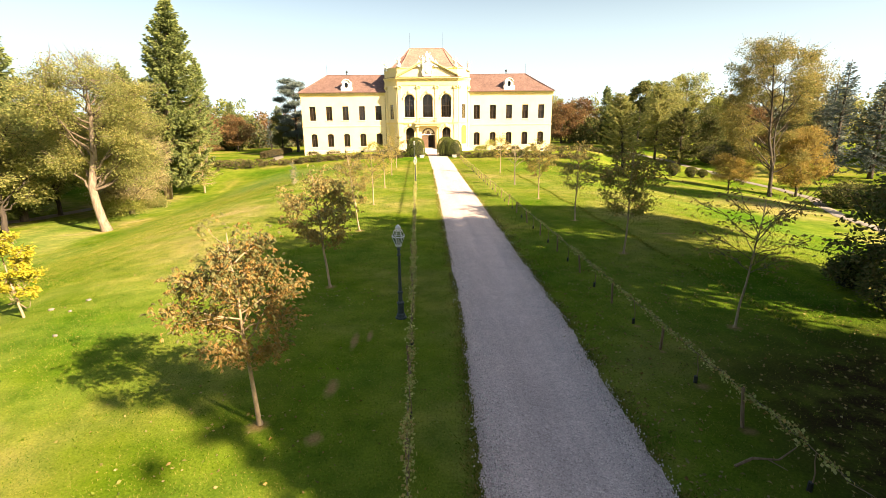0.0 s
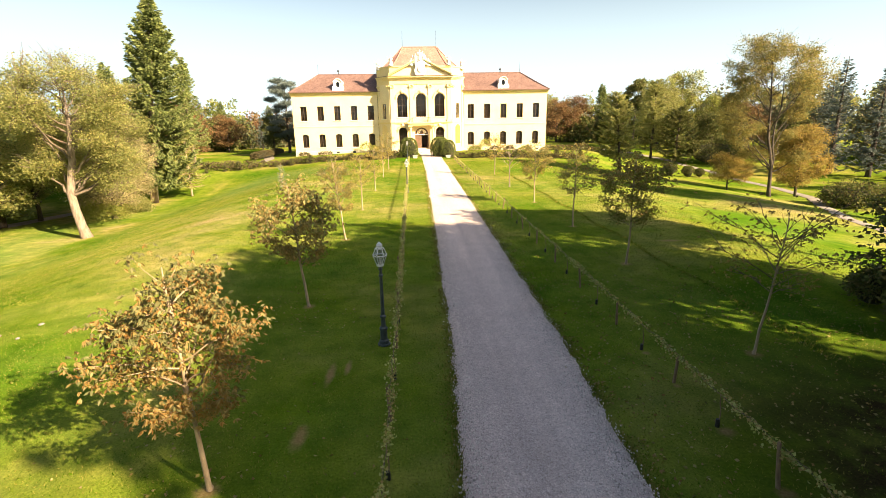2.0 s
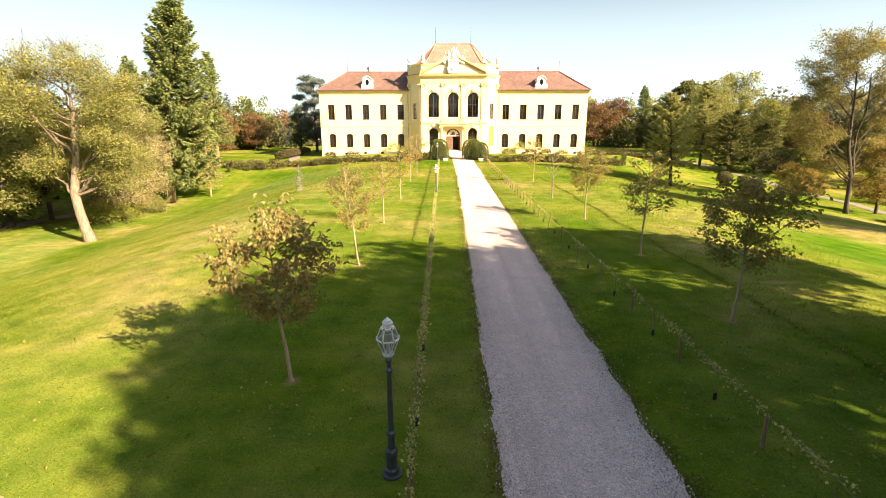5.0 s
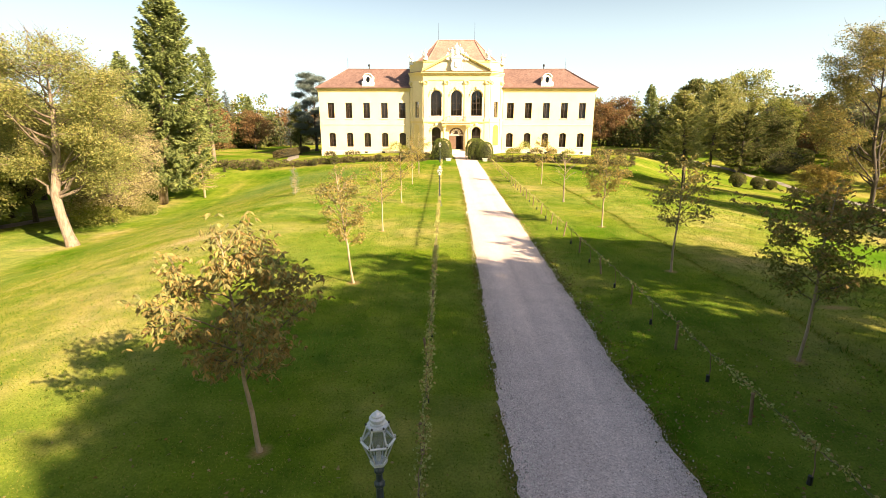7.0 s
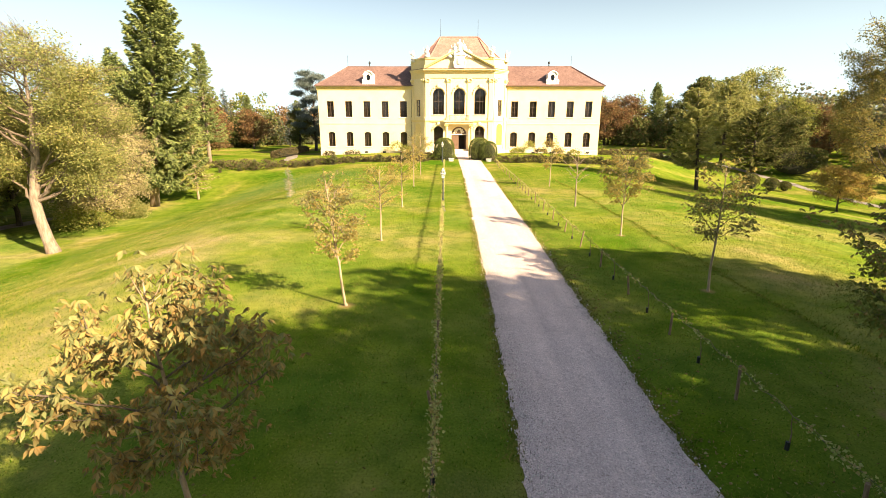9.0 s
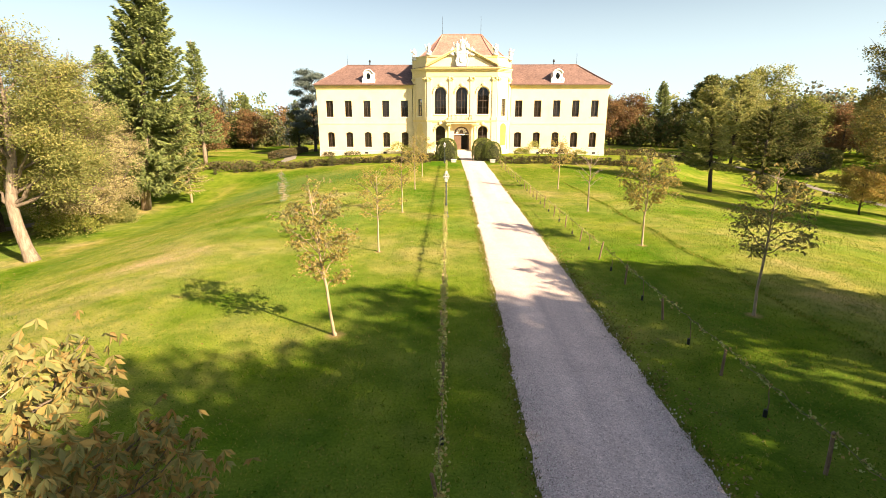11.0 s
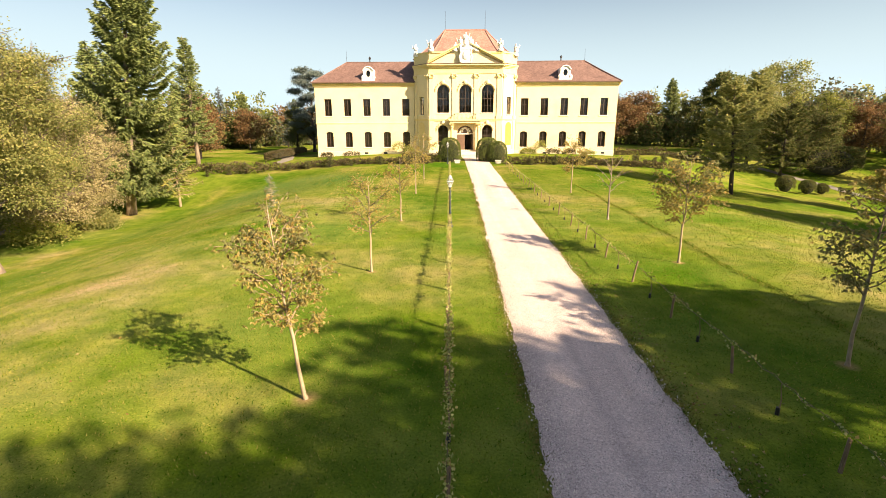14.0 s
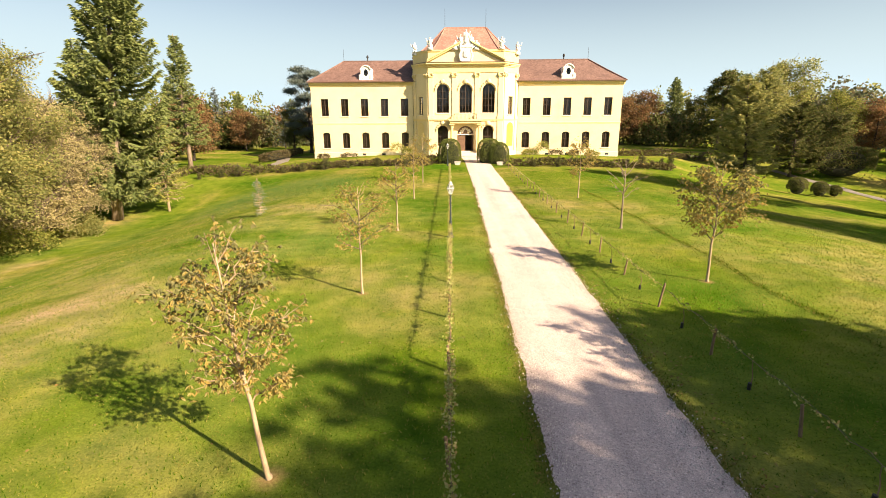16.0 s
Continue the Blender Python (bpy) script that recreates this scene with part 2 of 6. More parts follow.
def roof_material(name, a, b, c):
    """Clay tiles in courses, seen from afar."""
    m, nt, bsdf = blank(name, 0.75)
    co = nt.nodes.new("ShaderNodeTexCoord").outputs["Object"]
    mp = nt.nodes.new("ShaderNodeMapping")
    mp.inputs["Scale"].default_value = (1, 1.0, 1.0)
    nt.links.new(co, mp.inputs[0])
    v = node(nt, "ShaderNodeTexVoronoi", Scale=3.2)
    nt.links.new(mp.outputs[0], v.inputs["Vector"])
    w = node(nt, "ShaderNodeTexWave", Scale=2.3, Distortion=0.3)
    w.bands_direction = "Z"
    nt.links.new(co, w.inputs["Vector"])
    col = ramp(nt, v.outputs["Color"], [(0.1, a), (0.5, b), (0.95, c)])
    col = mixed(nt, 0.8, col, ramp(nt, noise_at(nt, 0.35, 6.0, 0.7), [(0.3, (0.68, 0.66, 0.66)), (0.7, (1.22, 1.2, 1.18))]), "MULTIPLY")
    col = mixed(nt, 0.3, col, ramp(nt, w.outputs["Fac"], [(0.0, (0.6, 0.6, 0.6)), (0.4, (1.1, 1.1, 1.1))]), "MULTIPLY")
    nt.links.new(col, bsdf.inputs["Base Color"])
    bump(nt, w.outputs["Fac"], 0.5, 0.03, bsdf)
    return m


def glass_material():
    m, nt, bsdf = blank("window_glass")
    tr = nt.nodes.new("ShaderNodeBsdfTransparent")
    tr.inputs[0].default_value = (0.42, 0.45, 0.44, 1)
    gl = nt.nodes.new("ShaderNodeBsdfGlossy")
    gl.inputs["Roughness"].default_value = 0.03
    fr = node(nt, "ShaderNodeFresnel", IOR=1.5)
    mix = nt.nodes.new("ShaderNodeMixShader")
    nt.links.new(fr.outputs[0], mix.inputs[0])
    nt.links.new(tr.outputs[0], mix.inputs[1])
    nt.links.new(gl.outputs[0], mix.inputs[2])
    nt.links.new(mix.outputs[0], nt.nodes["Material Output"].inputs[0])
    return m


def lantern_glass_material():
    """Old lantern panes: see-through, with a film of grey dust."""
    m, nt, bsdf = blank("lantern_glass", 0.12)
    bsdf.inputs["Base Color"].default_value = (0.34, 0.36, 0.38, 1)
    bsdf.inputs["Specular IOR Level"].default_value = 0.7
    tr = nt.nodes.new("ShaderNodeBsdfTransparent")
    tr.inputs[0].default_value = (0.8, 0.83, 0.84, 1)
    mix = nt.nodes.new("ShaderNodeMixShader")
    nt.links.new(ramp(nt, noise_at(nt, 9.0, 4.0), [(0.3, (0.16, 0.16, 0.16)), (0.7, (0.32, 0.32, 0.32))]), mix.inputs[0])
    nt.links.new(tr.outputs[0], mix.inputs[1])
    nt.links.new(bsdf.outputs[0], mix.inputs[2])
    nt.links.new(mix.outputs[0], nt.nodes["Material Output"].inputs[0])
    return m


LANTERN_GLASS = lantern_glass_material()
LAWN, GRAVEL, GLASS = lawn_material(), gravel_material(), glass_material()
BLADE = leafy("grass_blades", [(0.028, 0.096, 0.003), (0.076, 0.154, 0.008), (0.160, 0.203, 0.020), (0.30, 0.278, 0.066)], 0.25, 0.8, 0.02)
STUCCO = surface("pale_yellow_stucco", (0.78, 0.64, 0.37), (0.82, 0.69, 0.42), 0.5, 0.85, 14.0, 0.12, 0.01, c=(0.74, 0.60, 0.33))
TRIM = surface("golden_yellow_trim", (0.76, 0.60, 0.27), (0.80, 0.645, 0.31), 0.8, 0.8, 14.0, 0.12, 0.01)
SAND = surface("stone_ornament", (0.74, 0.66, 0.50), (0.84, 0.78, 0.64), 2.0, 0.85, 20.0, 0.4, 0.02)
STATUE = surface("white_statue_stone", (0.66, 0.63, 0.57), (0.84, 0.81, 0.76), 2.5, 0.85, 12.0, 0.5, 0.03)
PLINTH = surface("plinth_stucco", (0.74, 0.64, 0.42), (0.80, 0.70, 0.47), 0.8, 0.9, 14.0, 0.2, 0.01, c=(0.62, 0.55, 0.42))
ROOF_DARK = roof_material("brown_tiles", (0.135, 0.080, 0.066), (0.172, 0.104, 0.087), (0.215, 0.133, 0.112))
ROOF_RED = roof_material("red_tiles", (0.28, 0.145, 0.11), (0.33, 0.178, 0.14), (0.39, 0.22, 0.18))
GUTTER = surface("copper_gutter", (0.13, 0.075, 0.05), (0.20, 0.12, 0.08), 4.0, 0.5, 30.0, 0.1, 0.005, 0.3)
WINDOW_PAINT = surface("dark_brown_window_paint", (0.055, 0.038, 0.026), (0.085, 0.06, 0.042), 6.0, 0.45, 60.0, 0.1, 0.003)
DOOR_WOOD = surface("door_wood", (0.12, 0.07, 0.045), (0.20, 0.125, 0.08), 5.0, 0.5, 60.0, 0.2, 0.004, stretch=(6, 6, 0.6))
NICHE = surface("ochre_niche_paint", (0.74, 0.48, 0.05), (0.80, 0.54, 0.07), 1.5, 0.8, 20.0, 0.1, 0.005)
INSIDE = surface("room_shade_plaster", (0.20, 0.17, 0.13), (0.26, 0.22, 0.17), 1.0, 0.9, 10.0, 0.1, 0.01)
IRON = surface("grey_green_cast_iron", (0.035, 0.05, 0.055), (0.06, 0.08, 0.085), 7.0, 0.45, 60.0, 0.2, 0.004, 0.2)
ZINC = surface("light_grey_lantern_metal", (0.62, 0.64, 0.65), (0.78, 0.80, 0.81), 6.0, 0.4, 50.0, 0.15, 0.003, 0.4)
RODIRON = surface("dark_wrought_iron", (0.03, 0.03, 0.032), (0.05, 0.05, 0.05), 9.0, 0.5, 60.0, 0.1, 0.003, 0.4)
BARK = surface("grey_brown_bark", (0.10, 0.075, 0.052), (0.22, 0.17, 0.12), 2.2, 0.9, 14.0, 0.9, 0.05, stretch=(4, 4, 0.7))
BARK_PALE = surface("pale_bark", (0.15, 0.11, 0.078), (0.36, 0.285, 0.215), 1.6, 0.9, 12.0, 0.9, 0.05, stretch=(4, 4, 0.7))
BARK_YOUNG = surface("smooth_young_bark", (0.28, 0.205, 0.125), (0.42, 0.32, 0.20), 3.0, 0.8, 24.0, 0.4, 0.01, stretch=(3, 3, 0.8), c=(0.36, 0.28, 0.20))
BARK_DARK = surface("dark_bark", (0.035, 0.028, 0.022), (0.085, 0.066, 0.05), 2.2, 0.9, 14.0, 0.9, 0.05, stretch=(4, 4, 0.7))
POST_WOOD = surface("weathered_post_wood", (0.16, 0.10, 0.055), (0.28, 0.19, 0.115), 5.0, 0.85, 40.0, 0.5, 0.01, stretch=(5, 5, 0.8))
GUARD = surface("black_plastic_guard", (0.012, 0.012, 0.013), (0.022, 0.022, 0.024), 8.0, 0.5, 50.0, 0.1, 0.003)
SOIL = surface("bare_soil", (0.24, 0.185, 0.085), (0.34, 0.27, 0.14), 5.0, 0.95, 30.0, 0.8, 0.03)
STEP_STONE = surface("pale_step_stone", (0.46, 0.43, 0.38), (0.60, 0.56, 0.50), 2.0, 0.85, 25.0, 0.3, 0.01)
FOOTPATH = surface("footpath_gravel", (0.18, 0.16, 0.135), (0.27, 0.245, 0.21), 1.0, 0.95, 20.0, 0.5, 0.02)
FALLEN = leafy("fallen_leaves", [(0.22, 0.13, 0.045), (0.32, 0.23, 0.08), (0.34, 0.28, 0.13), (0.19, 0.17, 0.05)], 0.1)

L_ORANGE = leafy("orange_brown_chestnut_leaves", [(0.38, 0.17, 0.045), (0.47, 0.32, 0.12), (0.32, 0.24, 0.09), (0.51, 0.39, 0.18), (0.43, 0.23, 0.065), (0.37, 0.29, 0.11)], 0.48)
L_BRONZE = leafy("bronze_green_chestnut_leaves", [(0.19, 0.18, 0.07), (0.28, 0.23, 0.095), (0.42, 0.27, 0.11), (0.26, 0.225, 0.09), (0.46, 0.26, 0.085), (0.40, 0.32, 0.14)], 0.5)
L_GREYGREEN = leafy("grey_green_chestnut_leaves", [(0.20, 0.225, 0.09), (0.28, 0.29, 0.12), (0.36, 0.345, 0.15), (0.45, 0.33, 0.12)], 0.45)
L_DRYGREEN = leafy("dull_green_chestnut_leaves", [(0.17, 0.18, 0.07), (0.235, 0.235, 0.10), (0.32, 0.30, 0.14), (0.20, 0.205, 0.085)], 0.45)
L_TAN = leafy("tan_curled_leaves", [(0.42, 0.34, 0.12), (0.48, 0.40, 0.18), (0.38, 0.33, 0.11), (0.48, 0.31, 0.09), (0.34, 0.31, 0.10)], 0.45)
L_DARK = leafy("dark_green_leaves", [(0.065, 0.095, 0.026), (0.10, 0.13, 0.036), (0.14, 0.16, 0.05), (0.17, 0.15, 0.06)], 0.32)
L_OLIVE = leafy("olive_yellow_leaves", [(0.236, 0.277, 0.094), (0.307, 0.330, 0.116), (0.389, 0.378, 0.142), (0.448, 0.407, 0.171), (0.266, 0.295, 0.109)], 0.58)
L_GREEN = leafy("mid_green_leaves", [(0.13, 0.18, 0.04), (0.19, 0.235, 0.055), (0.26, 0.28, 0.07), (0.32, 0.31, 0.09)], 0.45)
L_GREENGOLD = leafy("green_and_gold_leaves", [(0.190, 0.213, 0.073), (0.246, 0.252, 0.090), (0.325, 0.286, 0.101), (0.448, 0.314, 0.101), (0.224, 0.224, 0.095)], 0.58)
L_GOLD = leafy("orange_and_olive_leaves", [(0.42, 0.29, 0.08), (0.33, 0.30, 0.09), (0.46, 0.31, 0.09), (0.26, 0.26, 0.08), (0.38, 0.25, 0.09)], 0.5)
L_YELLOW = leafy("bright_yellow_leaves", [(0.42, 0.36, 0.03), (0.50, 0.43, 0.05), (0.36, 0.35, 0.05)], 0.35)
L_RED = leafy("russet_leaves", [(0.188, 0.094, 0.051), (0.250, 0.138, 0.068), (0.300, 0.188, 0.090), (0.163, 0.125, 0.056)], 0.42)
L_WILLOW = leafy("pale_yellow_green_leaves", [(0.250, 0.275, 0.068), (0.350, 0.350, 0.101), (0.413, 0.388, 0.146), (0.213, 0.250, 0.068)], 0.42)
L_DRYTWIG = leafy("dry_tan_foliage", [(0.380, 0.328, 0.167), (0.448, 0.385, 0.207), (0.345, 0.322, 0.138), (0.483, 0.420, 0.253)], 0.42)
L_SPRUCE = leafy("spruce_needles", [(0.150, 0.206, 0.069), (0.206, 0.256, 0.088), (0.275, 0.306, 0.106), (0.175, 0.219, 0.088)], 0.28)
L_SPRUCE_BLUE = leafy("blue_grey_needles", [(0.085, 0.124, 0.111), (0.124, 0.163, 0.150), (0.169, 0.202, 0.189)], 0.2)
L_SILVER = leafy("silvery_needles", [(0.15, 0.20, 0.15), (0.21, 0.26, 0.20), (0.13, 0.18, 0.11)], 0.2)
# distance haze put into the leaf colour, greyer and bluer
L_HAZY = leafy("haze_tinted_far_leaves", [(0.10, 0.13, 0.08), (0.14, 0.17, 0.10), (0.19, 0.20, 0.12), (0.20, 0.17, 0.10)], 0.45)
L_YEW = leafy("clipped_yew_leaves", [(0.085, 0.12, 0.028), (0.12, 0.155, 0.04), (0.16, 0.19, 0.055)], 0.15)
L_HEDGE = leafy("brown_green_border_leaves", [(0.05, 0.055, 0.02), (0.08, 0.065, 0.03), (0.11, 0.075, 0.04), (0.07, 0.08, 0.025), (0.15, 0.12, 0.07)], 0.2)
# near-black colour that paints the shade inside bushes
CORE = surface("inner_shade_core", (0.018, 0.02, 0.01), (0.03, 0.03, 0.016), 2.0, 0.95, 9.0, 0.5, 0.05)


# ---- builders ----
def smooth(a, b, x):
    t = min(1.0, max(0.0, (x - a) / (b - a)))
    return t * t * (3 - 2 * t)


def ground_z(x, y):
    """The lie of the land: level along the drive, falling to both sides, rising a little to the palace."""
    fall = -4.6 * smooth(12, 38, -x) - 2.4 * smooth(14, 36, x) - 2.6 * smooth(34, 58, x)
    top = 74 + 26 * smooth(28, 46, x)
    uneven = 0.12 * noise.noise((x * 0.09, y * 0.09, 0)) * smooth(12, 20, abs(x - 2)) if abs(x - 2) > 12 else 0.0
    return fall * (1 - 0.8 * smooth(top, top + 30, y)) + 0.35 * smooth(84, 112, y) + uneven


class Shape:
    """Collects vertices and faces of one mesh."""

    def __init__(self):
        self.v, self.f, self.m = [], [], []

    def face(self, pts, mat=0):
        n = len(self.v)
        self.v.extend(tuple(p) for p in pts)
        self.f.append(tuple(range(n, n + len(pts))))
        self.m.append(mat)

    def box(self, x0, y0, z0, x1, y1, z1, mat=0, bevel=0.0):
        n = len(self.v)
        b = bevel
        self.v += [(x0, y0, z0), (x1, y0, z0), (x1, y1, z0), (x0, y1, z0),
                   (x0 + b, y0 + b, z1), (x1 - b, y0 + b, z1), (x1 - b, y1 - b, z1), (x0 + b, y1 - b, z1)]
        if b:
            self.v[n + 4:n + 8] = [(x0, y0, z1 - b), (x1, y0, z1 - b), (x1, y1, z1 - b), (x0, y1, z1 - b)]
            self.v += [(x0 + b, y0 + b, z1), (x1 - b, y0 + b, z1), (x1 - b, y1 - b, z1), (x0 + b, y1 - b, z1)]
        q = [(0, 3, 2, 1), (0, 1, 5, 4), (1, 2, 6, 5), (2, 3, 7, 6), (3, 0, 4, 7)]
        q += [(4, 5, 9, 8), (5, 6, 10, 9), (6, 7, 11, 10), (7, 4, 8, 11), (8, 9, 10, 11)] if b else [(4, 5, 6, 7)]
        self.f += [tuple(n + i for i in g) for g in q]
        self.m += [mat] * len(q)

    def tube(self, pts, radii, sides=6, mat=0, cap=True):
        pts = [Vector(p) for p in pts]
        start = len(self.v)
        for i, p in enumerate(pts):
            way = (pts[min(i + 1, len(pts) - 1)] - pts[max(i - 1, 0)]).normalized()
            a = way.cross(Vector((0.31, 0.95, 0.05)) if abs(way.y) < 0.9 else Vector((1, 0, 0))).normalized()
            b = way.cross(a)
            for k in range(sides):
                w = 2 * math.pi * k / sides
                self.v.append(tuple(p + (a * math.cos(w) + b * math.sin(w)) * radii[i]))
        for i in range(len(pts) - 1):
            for k in range(sides):
                k2 = (k + 1) % sides
                self.f.append((start + i * sides + k, start + i * sides + k2, start + (i + 1) * sides + k2, start + (i + 1) * sides + k))
                self.m.append(mat)
        if cap:
            e = start + (len(pts) - 1) * sides
            self.f += [tuple(range(e, e + sides)), tuple(range(start + sides - 1, start - 1, -1))]
            self.m += [mat] * 2

    def lathe(self, profile, sides=12, mat=0, at=(0, 0, 0), turn=0.0):
        start = len(self.v)
        for r, z in profile:
            for k in range(sides):
                w = 2 * math.pi * k / sides + turn
                self.v.append((at[0] + r * math.cos(w), at[1] + r * math.sin(w), at[2] + z))
        for i in range(len(profile) - 1):
            for k in range(sides):
                k2 = (k + 1) % sides
                self.f.append((start + i * sides + k, start + i * sides + k2, start + (i + 1) * sides + k2, start + (i + 1) * sides + k))
                self.m.append(mat)
        e = start + (len(profile) - 1) * sides
        self.f += [tuple(range(e, e + sides)), tuple(range(start + sides - 1, start - 1, -1))]
        self.m += [mat] * 2

    def blob(self, c, r, mat=0, rings=6, sides=8, rough=0.15):
        start = len(self.v)
        for i in range(rings + 1):
            a = math.pi * i / rings
            for k in range(sides):
                w = 2 * math.pi * k / sides
                d = Vector((math.sin(a) * math.cos(w), math.sin(a) * math.sin(w), -math.cos(a)))
                s = 1 + rough * noise.noise((d * 1.7 + Vector(c)) * 1.3)
                self.v.append((c[0] + d.x * r[0] * s, c[1] + d.y * r[1] * s, c[2] + d.z * r[2] * s))
        for i in range(rings):
            for k in range(sides):
                k2 = (k + 1) % sides
                self.f.append((start + i * sides + k, start + i * sides + k2, start + (i + 1) * sides + k2, start + (i + 1) * sides + k))
                self.m.append(mat)

    def mesh(self, name, mats, smooth_shade=False):
        me = bpy.data.meshes.new(name)
        me.from_pydata(self.v, [], self.f)
        for m in (mats if isinstance(mats, (list, tuple)) else [mats]):
            me.materials.append(m)
        me.polygons.foreach_set("material_index", self.m)
        if smooth_shade:
            me.polygons.foreach_set("use_smooth", [True] * len(self.f))
        me.update()
        return me


def part(name, shape, mats, parent=None, label="", at=None, smooth_shade=False):
    """Links a shape, or a mesh that others share, as one object, under a parent if given."""
    me = shape.mesh(name, mats, smooth_shade) if isinstance(shape, Shape) else shape
    ob = new(name, me)
    ob.parent = parent
    if at is not None:
        ob.matrix_basis = at
    return tagged(ob, label) if label else ob


def empty(name, at, label, category, group="", kind=""):
    ob = new(name)
    ob.empty_display_size = 0.2
    ob.matrix_basis = at
    return tagged(ob, label, category, group, kind)


def leaf_mesh(name, centres, ways, length, width, mat, rng, fold=0.25, vary=0.35):
    """Many small leaves, each a folded blade of two triangles, from its base along its way."""
    c, d = np.asarray(centres, float), np.asarray(ways, float)
    n = len(c)
    d /= np.linalg.norm(d, axis=1, keepdims=True) + 1e-9
    r = rng.normal(size=(n, 3))
    side = np.cross(d, r)
    side /= np.linalg.norm(side, axis=1, keepdims=True) + 1e-9
    up = np.cross(side, d)
    s = (1 + vary * rng.uniform(-1, 1, (n, 1)))
    ln, wd = length * s, width * s
    mid = c + d * ln * 0.45
    v = np.empty((n, 4, 3))
    v[:, 0] = c
    v[:, 1] = mid + side * wd * 0.5 + up * wd * fold
    v[:, 2] = c + d * ln
    v[:, 3] = mid - side * wd * 0.5 + up * wd * fold
    idx = (np.arange(n)[:, None] * 4 + np.array([0, 1, 2, 0, 2, 3])[None]).ravel()
    return raw_mesh(name, v.reshape(-1, 3), idx, mat)


def raw_mesh(name, verts, tri, mat):
    me = bpy.data.meshes.new(name)
    me.vertices.add(len(verts))
    me.vertices.foreach_set("co", np.asarray(verts, np.float32).ravel())
    me.loops.add(len(tri))
    me.loops.foreach_set("vertex_index", np.asarray(tri, np.int32))
    me.polygons.add(len(tri) // 3)
    me.polygons.foreach_set("loop_start", np.arange(0, len(tri), 3, dtype=np.int32))
    me.materials.append(mat)
    me.update(calc_edges=True)
    return me


# ---- the ground ----
def build_ground():
    xs = np.unique(np.concatenate([np.arange(-70, 90, 1.0), np.array([-2600, -1200, -600, -300, -180, -120, -90, 90, 120, 180, 300, 600, 1200, 2600])]))
    ys = np.unique(np.concatenate([np.arange(-30, 141, 1.0), np.array([-1500, -600, -250, -120, -70, -45, 160, 200, 270, 400, 700, 1300, 2600])]))
    s = Shape()
    for y in ys:
        for x in xs:
            s.v.append((x, y, ground_z(x, y)))
    n = len(xs)
    for j in range(len(ys) - 1):
        for i in range(n - 1):
            s.f.append((j * n + i, j * n + i + 1, (j + 1) * n + i + 1, (j + 1) * n + i))
            s.m.append(0)
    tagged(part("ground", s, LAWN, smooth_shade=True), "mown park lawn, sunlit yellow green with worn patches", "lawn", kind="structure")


def strip(name, line, widths, mat, label, category, lift=0.03, ragged=0.07, step=0.25):
    """A path along a line of (x, y) corners, with uneven edges, laid on the ground."""
    s = Shape()
    pts = []
    for (x0, y0, w0), (x1, y1, w1) in zip([(*p, w) for p, w in zip(line, widths)], [(*p, w) for p, w in zip(line[1:], widths[1:])]):
        k = max(1, int(math.hypot(x1 - x0, y1 - y0) / step))
        pts += [(x0 + (x1 - x0) * i / k, y0 + (y1 - y0) * i / k, w0 + (w1 - w0) * i / k) for i in range(k)]
    pts.append((*line[-1], widths[-1]))
    cols = 8
    for i, (x, y, w) in enumerate(pts):
        a, b = pts[max(0, i - 1)], pts[min(len(pts) - 1, i + 1)]
        t = Vector((b[0] - a[0], b[1] - a[1], 0)).normalized()
        side = Vector((t.y, -t.x, 0))
        for k in range(cols + 1):
            u = k / cols * 2 - 1
            e = 0.0
            if k in (0, cols):
                e = ragged * (noise.noise((x * 0.9 + k, y * 0.9, 3)) + 0.7 * noise.noise((x * 3.1, y * 3.1 + k, 7)))
            p = Vector((x, y, 0)) + side * (u * w / 2 + e * u)
            z = ground_z(p.x, p.y) + lift * (1 - 0.55 * u ** 8) + 0.02 * (1 - u * u)
            s.v.append((p.x, p.y, z))
    n = cols + 1
    for i in range(len(pts) - 1):
        for k in range(cols):
            s.f.append((i * n + k, i * n + k + 1, (i + 1) * n + k + 1, (i + 1) * n + k))
            s.m.append(0)
    return tagged(part(name, s, mat, smooth_shade=True), label, category, kind="structure")


def drive_x(y):
    """The middle of the drive."""
    return np.interp(y, (-28, 7, 16, 40), (2.2, 2.25, 2.55, 2.6))


build_ground()
strip("road", [(2.2, -28), (2.25, 7), (2.55, 16), (2.6, 40), (2.6, 80), (2.3, 104), (1.7, 113)], [3.5, 3.5, 3.5, 3.5, 3.8, 3.9, 3.9], GRAVEL, "straight pale gravel drive with ragged grassy edges", "drive", ragged=0.13, step=0.2)
strip("path", [(-70, 50), (-58, 56), (-51, 63), (-48, 74), (-52, 90), (-60, 110)], [2.4] * 6, FOOTPATH, "pale gravel footpath curving under the trees", "footpath", lift=0.06)
strip("path", [(34, 28), (42.1, 47.2), (51.5, 60), (58, 70), (61.3, 81.6), (62, 93), (63, 105), (58.5, 115.5), (51, 124), (44, 132)], [1.6] * 10, FOOTPATH, "pale gravel footpath winding across the lawn", "footpath", lift=0.07)
strip("path", [(-33, 106), (-34, 114), (-37, 124), (-45, 138)], [1.6, 2.2, 2.4, 2.4], FOOTPATH, "pale gravel path beside the palace", "footpath", lift=0.05)

# ---- the palace ----
PX, PY = 0.6, 119.5
palace = empty("palace", pose(PX, PY, 0), "two-storey baroque palace, pale yellow stucco with brown tiled hipped roofs", "palace")


def plane(x, y, degrees):
    """A wall's own frame: s along the wall, depth inwards, z up."""
    return pose(x, y, 0, 0, 0, degrees)


